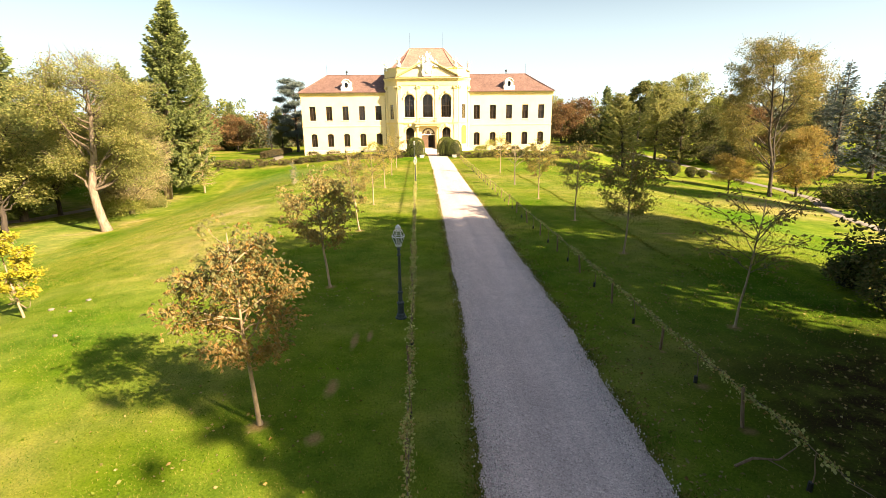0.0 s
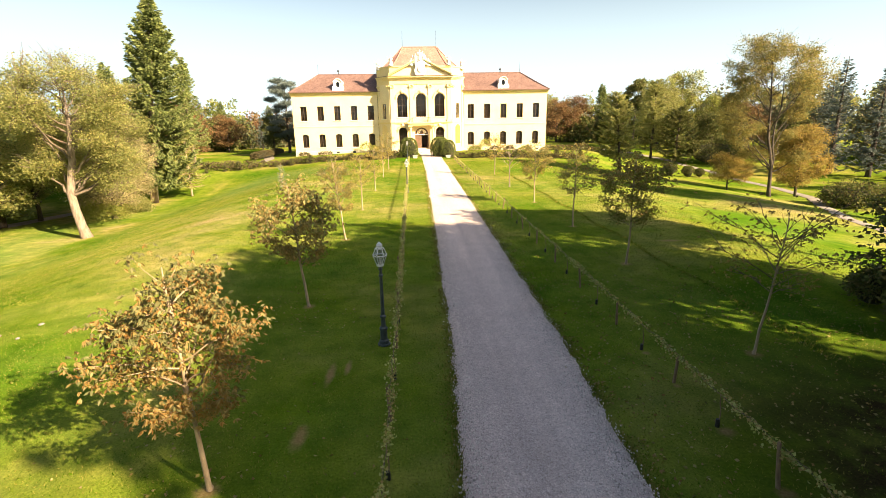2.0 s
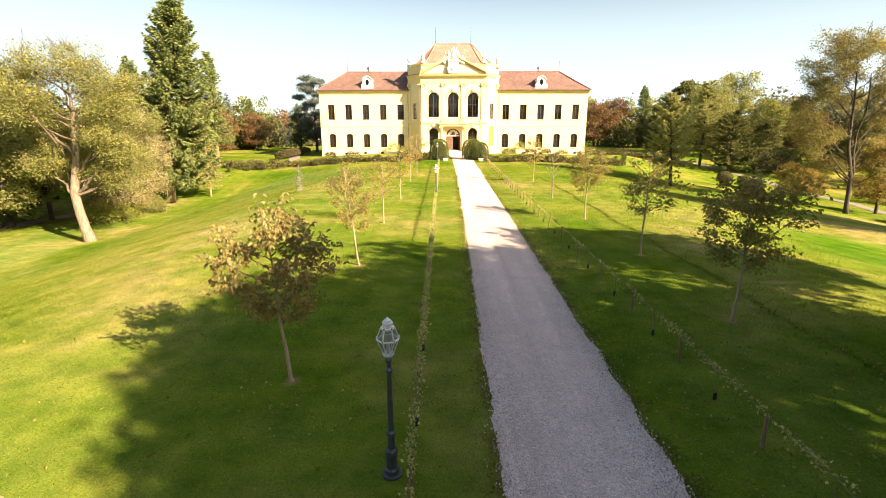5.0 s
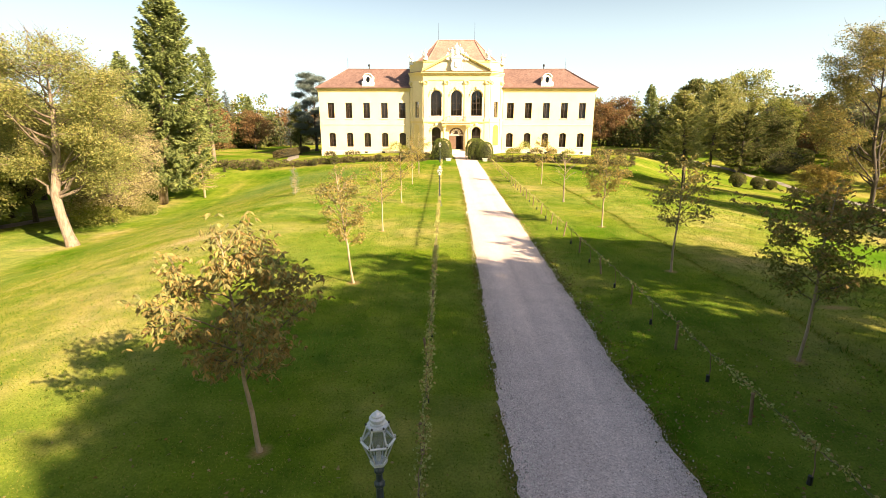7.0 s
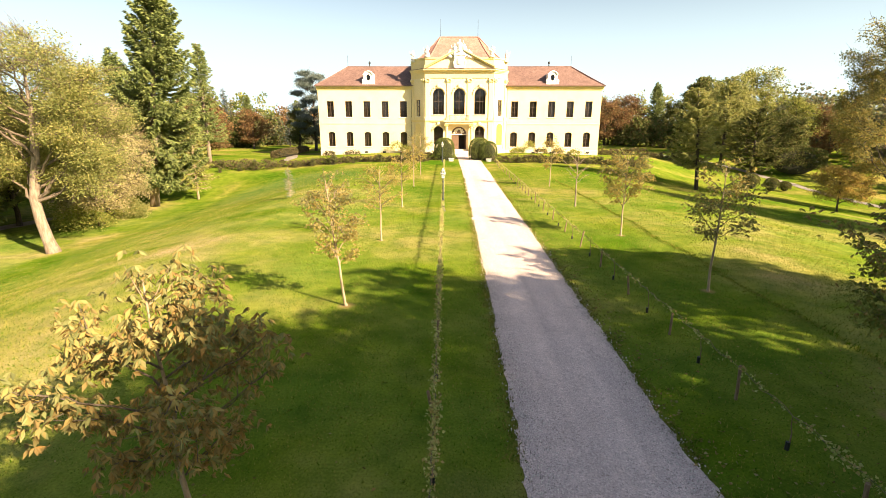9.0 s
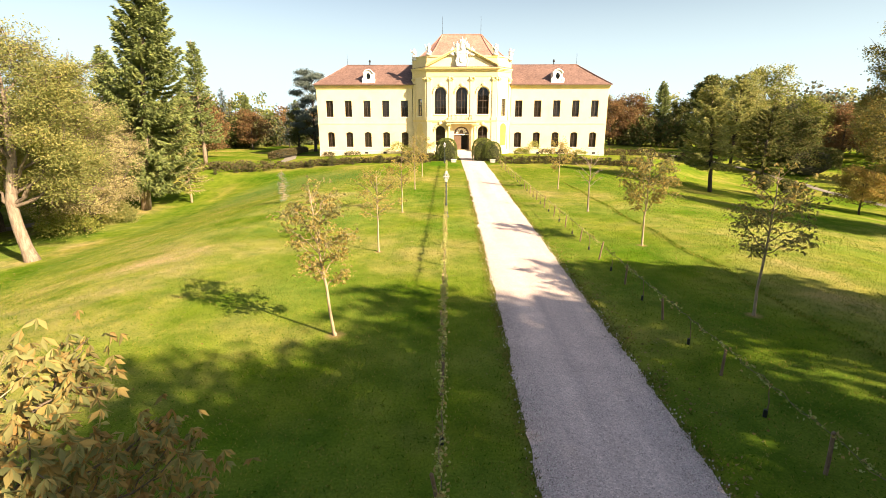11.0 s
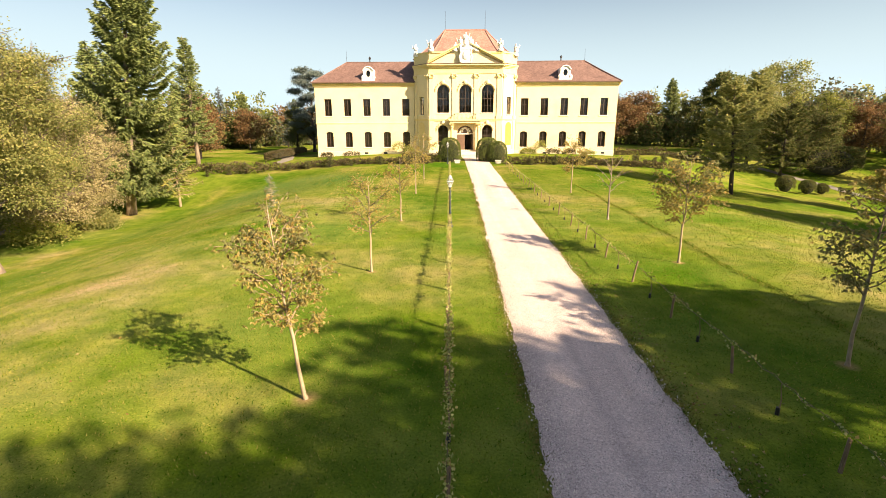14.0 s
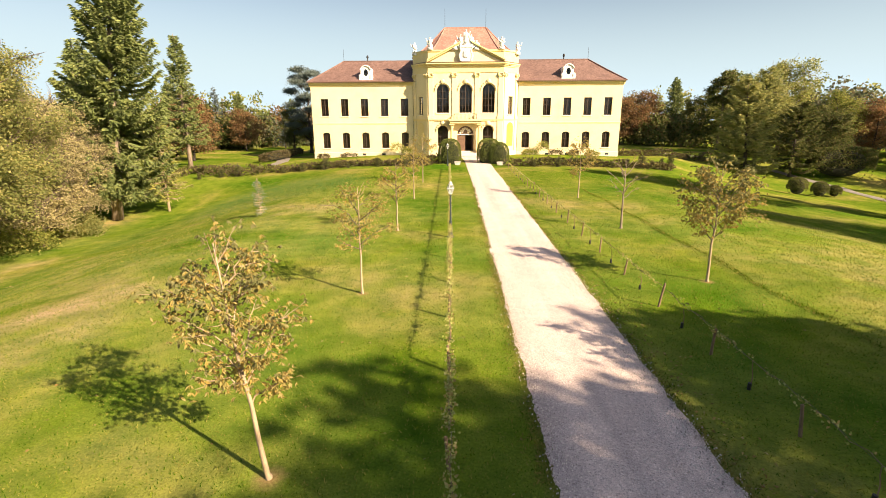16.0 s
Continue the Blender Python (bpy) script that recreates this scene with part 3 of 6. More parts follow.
def arch(w, rise, n=10):
    """The head of an opening of that half width, from left to right."""
    if rise <= 0:
        return [(-w, 0.0), (w, 0.0)]
    if rise >= w * 0.95:
        return [(-w * math.cos(math.pi * i / n), rise * math.sin(math.pi * i / n)) for i in range(n + 1)]
    r = (w * w + rise * rise) / (2 * rise)
    a = math.asin(w / r)
    return [(r * math.sin(-a + 2 * a * i / n), r * math.cos(-a + 2 * a * i / n) - r + rise) for i in range(n + 1)]


def wall_cell(s, m, s0, s1, z0, z1, hole=None, deep=0.5, mat=0):
    """A stretch of wall with one opening through it, its reveals and its back."""
    for d in (0.0, deep):
        P = lambda a, z: m @ Vector((a, d, z))
        if hole is None:
            s.face([P(s0, z0), P(s1, z0), P(s1, z1), P(s0, z1)], mat)
            continue
        c, w, zb, zs, rise = hole
        s.face([P(s0, z0), P(s1, z0), P(s1, zb), P(s0, zb)], mat)
        s.face([P(s0, zb), P(c - w, zb), P(c - w, zs), P(s0, zs)], mat)
        s.face([P(c + w, zb), P(s1, zb), P(s1, zs), P(c + w, zs)], mat)
        s.face([P(s0, zs), P(c - w, zs), P(c - w, z1), P(s0, z1)], mat)
        s.face([P(c + w, zs), P(s1, zs), P(s1, z1), P(c + w, z1)], mat)
        head = arch(w, rise)
        for (a, za), (b, zc) in zip(head, head[1:]):
            s.face([P(c + a, zs + za), P(c + b, zs + zc), P(c + b, z1), P(c + a, z1)], mat)
    if hole:
        ring = [(c - w, zb)] + [(c + a, zs + z) for a, z in arch(w, rise)] + [(c + w, zb)]
        for (a, za), (b, zc) in zip(ring, ring[1:] + ring[:1]):
            s.face([m @ Vector((a, 0, za)), m @ Vector((a, deep, za)), m @ Vector((b, deep, zc)), m @ Vector((b, 0, zc))], mat)


def outline(w, h, rise):
    return [(-w, 0.0)] + [(a, h + z) for a, z in arch(w, rise)] + [(w, 0.0)]


def window_meshes(w, h, rise, cols, rails):
    """Frame with casement bars, pane and sill of a window of half width w; h up to the spring of its head."""
    f = Shape()
    ring = outline(w - 0.003, h, rise)
    inner = outline(w - 0.11, h - (0.11 if rise <= 0 else 0.03), max(0, rise - 0.08) if rise else 0)
    inner = [(a, max(z, 0.11)) for a, z in inner]
    for y0 in (0.0, 0.08):
        for i in range(len(ring)):
            j = (i + 1) % len(ring)
            f.face([(ring[i][0], y0, ring[i][1]), (ring[j][0], y0, ring[j][1]), (inner[j][0], y0, inner[j][1]), (inner[i][0], y0, inner[i][1])])
    for loop in (ring, inner):
        for i in range(len(loop)):
            j = (i + 1) % len(loop)
            f.face([(loop[i][0], 0, loop[i][1]), (loop[j][0], 0, loop[j][1]), (loop[j][0], 0.08, loop[j][1]), (loop[i][0], 0.08, loop[i][1])])
    top = h + max(rise, 0)
    f.box(-0.07, -0.03, 0.1, 0.07, 0.06, top - 0.06)
    for i, z in enumerate(rails):
        f.box(-w + 0.1, -0.02 if i else -0.03, z - (0.07 if i == 0 else 0.025), w - 0.1, 0.06, z + (0.07 if i == 0 else 0.025))
    for i in range(1, cols):
        x = -w + 2 * w * i / cols
        if abs(x) > 0.05:
            f.box(x - 0.022, 0.0, 0.1, x + 0.022, 0.05, h - 0.02)
    g = Shape()
    g.face([(a, 0.05, z) for a, z in outline(w - 0.06, h, rise)])
    k = Shape()
    k.box(-w - 0.14, -0.42, -0.16, w + 0.14, -0.12, 0.0, bevel=0.02)
    return f.mesh("window", WINDOW_PAINT), g.mesh("pane", GLASS), k.mesh("sill", SAND)


def hang(meshes, m, s, z, label="", inset=0.3):
    frame_me, pane_me, sill_me = meshes
    w = part("window", frame_me, None, palace, label, m @ pose(s, inset, z))
    p = part("pane", pane_me, None, w)
    p.visible_shadow = False
    part("sill", sill_me, None, w)
    return w


WING_UP = window_meshes(0.74, 3.25, 0, 4, (2.05, 1.0, 2.7))
WING_DOWN = window_meshes(0.74, 2.75, 0.3, 4, (1.75, 0.9, 2.4))
TALL = window_meshes(1.15, 3.95, 1.15, 4, (2.6, 1.3, 3.85))
ARCHED = window_meshes(0.98, 2.75, 0.98, 4, (1.75, 0.9, 2.7))
SLIM = window_meshes(0.62, 3.3, 0, 2, (2.05, 1.0, 2.7))

EAVE, STRING, SPACING, FIRST, END = 14.05, 6.55, 3.88, 11.75, 29.8
for sign in (-1, 1):
    m = plane(0, 0, 0)
    s = Shape()
    edges = [10.1] + [FIRST + SPACING * (i + 0.5) for i in range(4)] + [END]
    for i in range(5):
        c = FIRST + SPACING * i
        a, b = sorted((sign * edges[i], sign * edges[i + 1]))
        wall_cell(s, m, a, b, 0.9, STRING, (sign * c, 0.74, 1.65, 4.4, 0.3))
        wall_cell(s, m, a, b, STRING, EAVE - 0.3, (sign * c, 0.74, 7.75, 11.0, 0))
    for x in (sign * END,):
        s.box(min(x, x - sign * 0.5), 0.51, -1.6, max(x, x - sign * 0.5), 12.5, EAVE - 0.3)
    s.box(min(sign * 10, sign * END), 12.0, -1.6, max(sign * 10, sign * END), 12.48, EAVE - 0.3)
    part("wall", s, STUCCO, palace)
    for i in range(5):
        hang(WING_UP, m, sign * (FIRST + SPACING * i), 7.75)
        hang(WING_DOWN, m, sign * (FIRST + SPACING * i), 1.65)
    # inner wall and floors added to keep the rooms dim, shade also in their colour
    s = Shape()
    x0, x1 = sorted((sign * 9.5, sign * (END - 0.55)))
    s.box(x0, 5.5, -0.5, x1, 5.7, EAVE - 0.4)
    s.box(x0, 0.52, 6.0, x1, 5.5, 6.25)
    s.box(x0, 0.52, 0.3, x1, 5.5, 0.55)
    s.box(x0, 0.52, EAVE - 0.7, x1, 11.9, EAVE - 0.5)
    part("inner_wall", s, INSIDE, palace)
    s = Shape()
    x0, x1 = sorted((sign * 9.9, sign * (END + 0.06)))
    s.box(x0, -0.07, -2.2, x1, 0.5, 0.9, bevel=0.05)
    for i in range(5):
        c = sign * (FIRST + SPACING * i) + (0.4 if sign > 0 else -0.4)
        if i in (1, 2, 4):
            s.box(c - 0.35, -0.085, 0.25, c + 0.35, -0.05, 0.65, 1)
    part("plinth", s, [PLINTH, GUARD], palace, "pale plinth with small dark cellar vents")
    s = Shape()
    s.box(x0, -0.10, STRING - 0.18, x1, 0.02, STRING - 0.02, bevel=0.03)
    s.box(x0, -0.05, STRING - 0.34, x1, 0.02, STRING - 0.18)
    part("string_course", s, STUCCO, palace)
    s = Shape()
    x0, x1 = sorted((sign * 9.9, sign * (END + 0.25)))
    s.box(x0, -0.14, EAVE - 0.75, x1, 0.4, EAVE - 0.5)
    s.box(x0, -0.34, EAVE - 0.5, x1, 0.4, EAVE - 0.3)
    s.box(x0, -0.55, EAVE - 0.3, x1, 0.5, EAVE - 0.1, bevel=0.04)
    part("cornice", s, TRIM, palace)
    s = Shape()
    s.box(x0 - (0.2 if sign < 0 else 0), -0.78, EAVE - 0.1, x1 + (0.2 if sign > 0 else 0), -0.5, EAVE + 0.08, bevel=0.05)
    part("gutter", s, GUTTER, palace, "dark copper eaves gutter")
    # hipped wing roof
    e, rz, over = sign * (END + 0.4), 18.5, -0.7
    r = sign * 24.4
    s = Shape()
    a, b, c, d = (sign * 6, over, EAVE), (e, over, EAVE), (e, 13.2, EAVE), (sign * 6, 13.2, EAVE)
    p, q = (sign * 4, 6.2, rz), (r, 6.2, rz)
    k = 12
    for i in range(k):
        u, w = i / k, (i + 1) / k
        sag = lambda t: -0.12 * math.sin(math.pi * t)
        L = lambda P, Q, t: Vector(P).lerp(Vector(Q), t) + Vector((0, 0, sag(t)))
        s.face([L(a, p, u), L(b, q, u), L(b, q, w), L(a, p, w)])
        s.face([L(b, q, u), L(c, q, u), L(c, q, w), L(b, q, w)])
        s.face([L(c, q, u), L(d, p, u), L(d, p, w), L(c, q, w)])
    s.face([a, b, c, d])
    roof = part("roof", s, ROOF_DARK, palace, "brown clay tile hipped wing roof")
    s = Shape()
    for P, Q in ((b, q), (p, q), (c, q)):
        s.tube([P, Vector(P).lerp(Vector(Q), 0.5) + Vector((0, 0, -0.05)), Q], [0.13] * 3, 6)
    part("ridge_tiles", s, ROOF_DARK, roof)
    s = Shape()
    s.tube([(r, 6.2, rz), (r, 6.2, rz + 2.3)], [0.035, 0.02], 5)
    part("lightning_rod", s, RODIRON, roof)
    s = Shape()
    x = sign * 19.6
    s.lathe([(0.13, 0), (0.11, 0.6), (0.22, 0.7), (0.25, 0.9), (0.14, 1.1), (0.04, 1.2)], 8, at=(x, 6.2, rz - 0.1))
    part("roof_vent", s, RODIRON, roof, "small dark metal roof vent")
    # dormer with an oval light and volutes
    x, z, y = sign * 19.4 if sign > 0 else -19.0, 15.75, 0.15
    s = Shape()
    n = 14
    oval = [(0.42 * math.cos(2 * math.pi * i / n), 0.62 * math.sin(2 * math.pi * i / n)) for i in range(n)]
    body = []
    for i in range(n):
        a = 2 * math.pi * i / n
        body.append((1.0 * math.copysign(abs(math.cos(a)) ** 0.6, math.cos(a)), 1.15 * math.copysign(abs(math.sin(a)) ** 0.7, math.sin(a))))
    for i in range(n):
        j = (i + 1) % n
        A, B, C, D = body[i], body[j], oval[j], oval[i]
        s.face([(x + A[0], y, z + A[1]), (x + B[0], y, z + B[1]), (x + C[0], y, z + C[1]), (x + D[0], y, z + D[1])])
        s.face([(x + A[0], y, z + A[1]), (x + B[0], y, z + B[1]), (x + B[0], y + 3.5, z + B[1]), (x + A[0], y + 3.5, z + A[1])])
        s.face([(x + C[0], y, z + C[1]), (x + D[0], y, z + D[1]), (x + D[0], y + 0.2, z + D[1]), (x + C[0], y + 0.2, z + C[1])])
    for q in (-1, 1):
        s.blob((x + q * 1.05, y + 0.05, z - 0.75), (0.35, 0.2, 0.5))
    s.tube([(x - 1.05, y - 0.1, z + 0.55), (x - 0.6, y - 0.1, z + 1.1), (x, y - 0.1, z + 1.28), (x + 0.6, y - 0.1, z + 1.1), (x + 1.05, y - 0.1, z + 0.55)], [0.12] * 5, 6)
    s.box(x - 1.3, y - 0.25, z - 1.35, x + 1.3, y + 0.3, z - 1.1, bevel=0.04)
    dormer = part("dormer", s, STATUE, roof, "white dormer with an oval window")
    s = Shape()
    s.face([(x + a, y + 0.15, z + b) for a, b in oval])
    part("pane", s, GLASS, dormer).visible_shadow = False

# the middle block with canted corners
FRONT, HALF, CANT_X = -3.0, 6.95, 10.0
TOP = 17.1
m0 = plane(0, FRONT, 0)
cant_len = math.hypot(CANT_X - HALF, FRONT)
angle = math.degrees(math.atan2(-FRONT, CANT_X - HALF))
mR = plane(HALF, FRONT, angle)
mL = plane(-CANT_X, 0, -angle)
s = Shape()
bays = [(-HALF, -2.1, -4.25), (-2.1, 2.1, 0), (2.1, HALF, 4.25)]
for a, b, c in bays:
    if c:
        wall_cell(s, m0, a, b, 0.35, 7.0, (c, 0.98, 2.2, 4.95, 0.98))
    else:
        wall_cell(s, m0, a, b, 0.35, 7.0, (c, 1.55, 1.0, 4.3, 1.55))
    wall_cell(s, m0, a, b, 7.0, TOP - 0.3, (c, 1.15, 8.25, 12.2, 1.15))
part("wall", s, STUCCO, palace)
for m in (mL, mR):
    s = Shape()
    wall_cell(s, m, 0, cant_len, 0.35, 7.0)
    wall_cell(s, m, 0, cant_len, 7.0, TOP - 0.3, (cant_len / 2, 0.62, 7.9, 11.2, 0))
    part("wall", s, STUCCO, palace)
    hang(SLIM, m, cant_len / 2, 7.9, "narrow brown window in the canted corner")
    s = Shape()
    ring = outline(0.8, 3.5, 0.8)
    s.face([m @ Vector((cant_len / 2 + a, -0.02, 2.1 + z)) for a, z in ring])
    for (a, za), (b, zb) in zip(ring, ring[1:] + ring[:1]):
        s.face([m @ Vector((cant_len / 2 + a, -0.02, 2.1 + za)), m @ Vector((cant_len / 2 + b, -0.02, 2.1 + zb)), m @ Vector((cant_len / 2 + b * 1.1, -0.06, 2.1 + zb * 1.02)), m @ Vector((cant_len / 2 + a * 1.1, -0.06, 2.1 + za * 1.02))])
    part("niche", s, NICHE if m is mR else TRIM, palace, "ochre painted arched niche" if m is mR else "shallow arched niche in the stucco")
# added inner walls and floors, their colour darkened for the rooms' shade
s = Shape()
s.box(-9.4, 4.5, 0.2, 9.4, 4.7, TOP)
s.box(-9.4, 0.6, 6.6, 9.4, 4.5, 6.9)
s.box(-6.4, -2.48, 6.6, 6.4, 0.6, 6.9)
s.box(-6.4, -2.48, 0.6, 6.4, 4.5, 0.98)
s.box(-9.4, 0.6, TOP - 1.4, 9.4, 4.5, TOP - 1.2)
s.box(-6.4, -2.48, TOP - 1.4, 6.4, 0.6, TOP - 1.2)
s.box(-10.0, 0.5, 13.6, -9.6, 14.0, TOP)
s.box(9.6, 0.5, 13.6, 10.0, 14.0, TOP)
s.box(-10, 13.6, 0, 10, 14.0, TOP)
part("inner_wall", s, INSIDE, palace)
for c in (-4.25, 4.25):
    hang(ARCHED, m0, c, 2.2, "arched ground floor window")
for c in (-4.25, 0, 4.25):
    hang(TALL, m0, c, 8.25, "tall round-headed hall window")


def along(profile, bands, mat, name, label="", close=0.0):
    """Mouldings that run round the front of the middle block: bands of (z0, z1, how far they stand proud)."""
    s = Shape()
    for z0, z1, out in bands:
        line = [(-CANT_X - out * 0.4, 0 + 0.02), (-HALF - out * 0.42, FRONT - out), (HALF + out * 0.42, FRONT - out), (CANT_X + out * 0.4, 0.02)]
        back = [(-CANT_X + 0.3, 0.3), (-HALF + 0.2, FRONT + 0.3), (HALF - 0.2, FRONT + 0.3), (CANT_X - 0.3, 0.3)]
        for (p, q), (pb, qb) in zip(zip(line, line[1:]), zip(back, back[1:])):
            s.face([(*p, z0), (*q, z0), (*q, z1), (*p, z1)])
            s.face([(*p, z1), (*q, z1), (*qb, z1), (*pb, z1)])
            s.face([(*pb, z0), (*qb, z0), (*q, z0), (*p, z0)])
    return part(name, s, mat, palace, label)


along(None, [(-0.8, 0.36, 0.12), (0.36, 1.25, 0.08)], PLINTH, "plinth")
along(None, [(6.75, 6.95, 0.14), (6.95, 7.12, 0.24)], TRIM, "string_course")
along(None, [(15.35, 15.7, 0.12), (15.7, 16.35, 0.06), (16.35, 16.6, 0.25), (16.6, 16.8, 0.5), (16.8, 17.05, 0.75)], TRIM, "cornice", "golden yellow main cornice")
along(None, [(17.05, 17.14, 0.85)], GUTTER, "gutter")
along(None, [(17.14, 19.0, -0.1), (19.0, 19.25, 0.08)], TRIM, "attic", "golden yellow attic parapet")


def pilaster(m, c, w=0.42):
    s = Shape()
    P = lambda a, d, z: m @ Vector((a, d, z))
    def block(a0, a1, d, z0, z1, mat=0):
        pts = [(a0, d), (a1, d), (a1, 0.1), (a0, 0.1)]
        lo, hi = [P(a, q, z0) for a, q in pts], [P(a, q, z1) for a, q in pts]
        for i in range(4):
            j = (i + 1) % 4
            s.face([lo[i], lo[j], hi[j], hi[i]], mat)
        s.face(hi, mat)
        s.face(lo[::-1], mat)
    block(c - w - 0.1, c + w + 0.1, -0.22, 7.13, 7.7)
    block(c - w, c + w, -0.14, 7.7, 14.6)
    block(c - w - 0.06, c + w + 0.06, -0.22, 15.2, 15.34)
    ob = part("pilaster", s, STUCCO, palace)
    s = Shape()
    for q in (-1, 1):
        p = P(c + q * (w - 0.02), -0.22, 14.95)
        s.blob(p, (0.22, 0.2, 0.24))
    for i in range(4):
        p = P(c - w + 0.1 + i * (2 * w - 0.2) / 3, -0.2, 14.7)
        s.blob(p, (0.12, 0.1, 0.2))
    part("capital", s, TRIM, ob, "golden scrolled capital")
    s = Shape()
    block(c - w - 0.04, c + w + 0.04, -0.12, 1.25, 6.75)
    part("lower_pilaster", s, STUCCO, palace)


for c in (-6.45, -2.1, 2.1, 6.45):
    pilaster(m0, c)
for m in (mL, mR):
    for c in (0.5, cant_len - 0.5):
        pilaster(m, c, 0.3)

# hood ornaments over the windows
def hood(c, z, w):
    s = Shape()
    pts = [(c + a * 1.22, FRONT - 0.14, z + b * 1.22) for a, b in arch(w, w, 12)]
    s.tube(pts, [0.08] * len(pts), 6)
    for i in range(9):
        a = math.pi * (i + 1) / 10
        s.blob((c - (w + 0.35) * math.cos(a), FRONT - 0.1, z + (w + 0.42) * math.sin(a)), (0.15, 0.08, 0.13))
    s.blob((c, FRONT - 0.2, z + w + 0.5), (0.38, 0.2, 0.4))
    part("hood_ornament", s, STUCCO, palace, "shell and scroll stucco ornament")


for c in (-4.25, 0, 4.25):
    hood(c, 12.2, 1.15)
for c in (-4.25, 4.25):
    hood(c, 4.95, 0.98)

# pediment, coat of arms and figures
s = Shape()
w, z0, z1 = 6.6, 17.15, 20.3
y0, y1 = FRONT - 0.55, FRONT + 0.5
for y in (FRONT - 0.15, y1):
    s.face([(-w, y, z0), (w, y, z0), (0, y, z1)])
pediment = part("pediment", s, STUCCO, palace)
s = Shape()
for sg in (-1, 1):
    a, b = Vector((sg * (w + 0.5), 0, z0)), Vector((sg * 0.9, 0, z1 - 0.1))
    for t, (lo, hi, out) in enumerate(((0.0, 0.25, 0.45), (0.25, 0.48, 0.75))):
        pts = [(a.x, a.z + lo), (b.x, b.z + lo), (b.x, b.z + hi), (a.x, a.z + hi)]
        f0 = [(x, FRONT - out, z) for x, z in pts]
        f1 = [(x, y1, z) for x, z in pts]
        s.face(f0)
        for i in range(4):
            j = (i + 1) % 4
            s.face([f0[i], f0[j], f1[j], f1[i]])
part("raking_cornice", s, TRIM, pediment)
s = Shape()
s.box(-0.85, FRONT - 0.75, 17.2, 0.85, FRONT, 19.6, bevel=0.08)
s.box(-1.1, FRONT - 0.85, 19.6, 1.1, FRONT, 19.9, bevel=0.06)
for q in (-1, 1):
    s.tube([(q * 0.95, FRONT - 0.7, 17.3), (q * 1.15, FRONT - 0.7, 18.2), (q * 0.9, FRONT - 0.7, 19.0), (q * 1.05, FRONT - 0.7, 19.5)], [0.16, 0.2, 0.13, 0.16], 6)
s.blob((0, FRONT - 0.8, 18.5), (0.6, 0.2, 0.75))
part("coat_of_arms", s, STATUE, pediment, "pale stone shield with a crown")


def figure(x, y, z, h, seed, wide=1.0):
    """A weathered stone figure on a pedestal, one plain mesh."""
    rng = random.Random(seed)
    s = Shape()
    s.box(x - 0.5 * wide, y - 0.4, z, x + 0.5 * wide, y + 0.4, z + 0.45, bevel=0.06)
    s.lathe([(0.42 * wide, 0.4), (0.36 * wide, 0.7), (0.3 * wide, 0.5 * h), (0.36 * wide, 0.66 * h), (0.34 * wide, 0.78 * h), (0.12, 0.84 * h), (0.17, 0.9 * h), (0.16, 0.97 * h), (0.05, h)], 10, at=(x, y, z))
    for i in range(5):
        a = rng.uniform(0, 6.28)
        s.blob((x + math.cos(a) * 0.35 * wide, y + 0.25 * math.sin(a), z + h * rng.uniform(0.3, 0.8)), (rng.uniform(0.16, 0.3), 0.2, rng.uniform(0.2, 0.42)))
    q = rng.choice((-1, 1))
    s.tube([(x + q * 0.25, y, z + 0.74 * h), (x + q * 0.6, y - 0.1, z + 0.66 * h), (x + q * 0.75, y - 0.15, z + 0.9 * h)], [0.1, 0.09, 0.07], 6)
    part("statue", s, STATUE, palace, "white stone figure on the attic", smooth_shade=True)


figure(-6.5, FRONT + 0.1, 19.25, 2.2, 1)
figure(6.5, FRONT + 0.1, 19.25, 2.2, 2)
figure(-9.5, -0.4, 18.6, 2.3, 3)
figure(9.6, -0.4, 18.6, 2.3, 4)
figure(0.0, FRONT - 0.2, 19.9, 2.7, 5, 1.3)
figure(-0.95, FRONT - 0.1, 19.5, 2.3, 6, 1.3)
figure(0.95, FRONT - 0.1, 19.5, 2.3, 7, 1.3)
figure(-1.9, FRONT - 0.1, 19.2, 1.6, 8, 1.0)
figure(1.9, FRONT - 0.1, 19.2, 1.6, 9, 1.0)

# roof of the middle block
s = Shape()
base = [(-CANT_X - 0.1, 0.6), (-HALF - 0.1, FRONT + 1.1), (HALF + 0.1, FRONT + 1.1), (CANT_X + 0.1, 0.6), (CANT_X + 0.1, 14.0), (-CANT_X - 0.1, 14.0)]
tops = [(-4.1, 5.6), (-4.0, 5.6), (4.0, 5.6), (4.1, 5.6), (4.1, 8.0), (-4.1, 8.0)]
k = 10
for i in range(6):
    j = (i + 1) % 6
    for t in range(k):
        u, w = t / k, (t + 1) / k
        def at(i, u):
            p = Vector((*base[i], 18.3)).lerp(Vector((*tops[i], 24.4)), u)
            return p + Vector((0, 0, -0.35 * math.sin(math.pi * u)))
        s.face([at(i, u), at(j, u), at(j, w), at(i, w)])
s.face([(*p, 24.4) for p in tops])
roof = part("roof", s, ROOF_RED, palace, "reddish clay tile roof of the middle block")
s = Shape()
for i in (0, 1, 2, 3):
    s.tube([at(i, u / 6) for u in range(7)], [0.13] * 7, 6)
s.tube([(-4.0, 5.6, 24.4), (4.0, 5.6, 24.4)], [0.14, 0.14], 6)
part("ridge_tiles", s, ROOF_RED, roof)
for x in (-4.0, 4.0):
    s = Shape()
    s.tube([(x, 5.8, 24.3), (x, 5.8, 28.0)], [0.04, 0.02], 5)
    part("lightning_rod", s, RODIRON, roof)

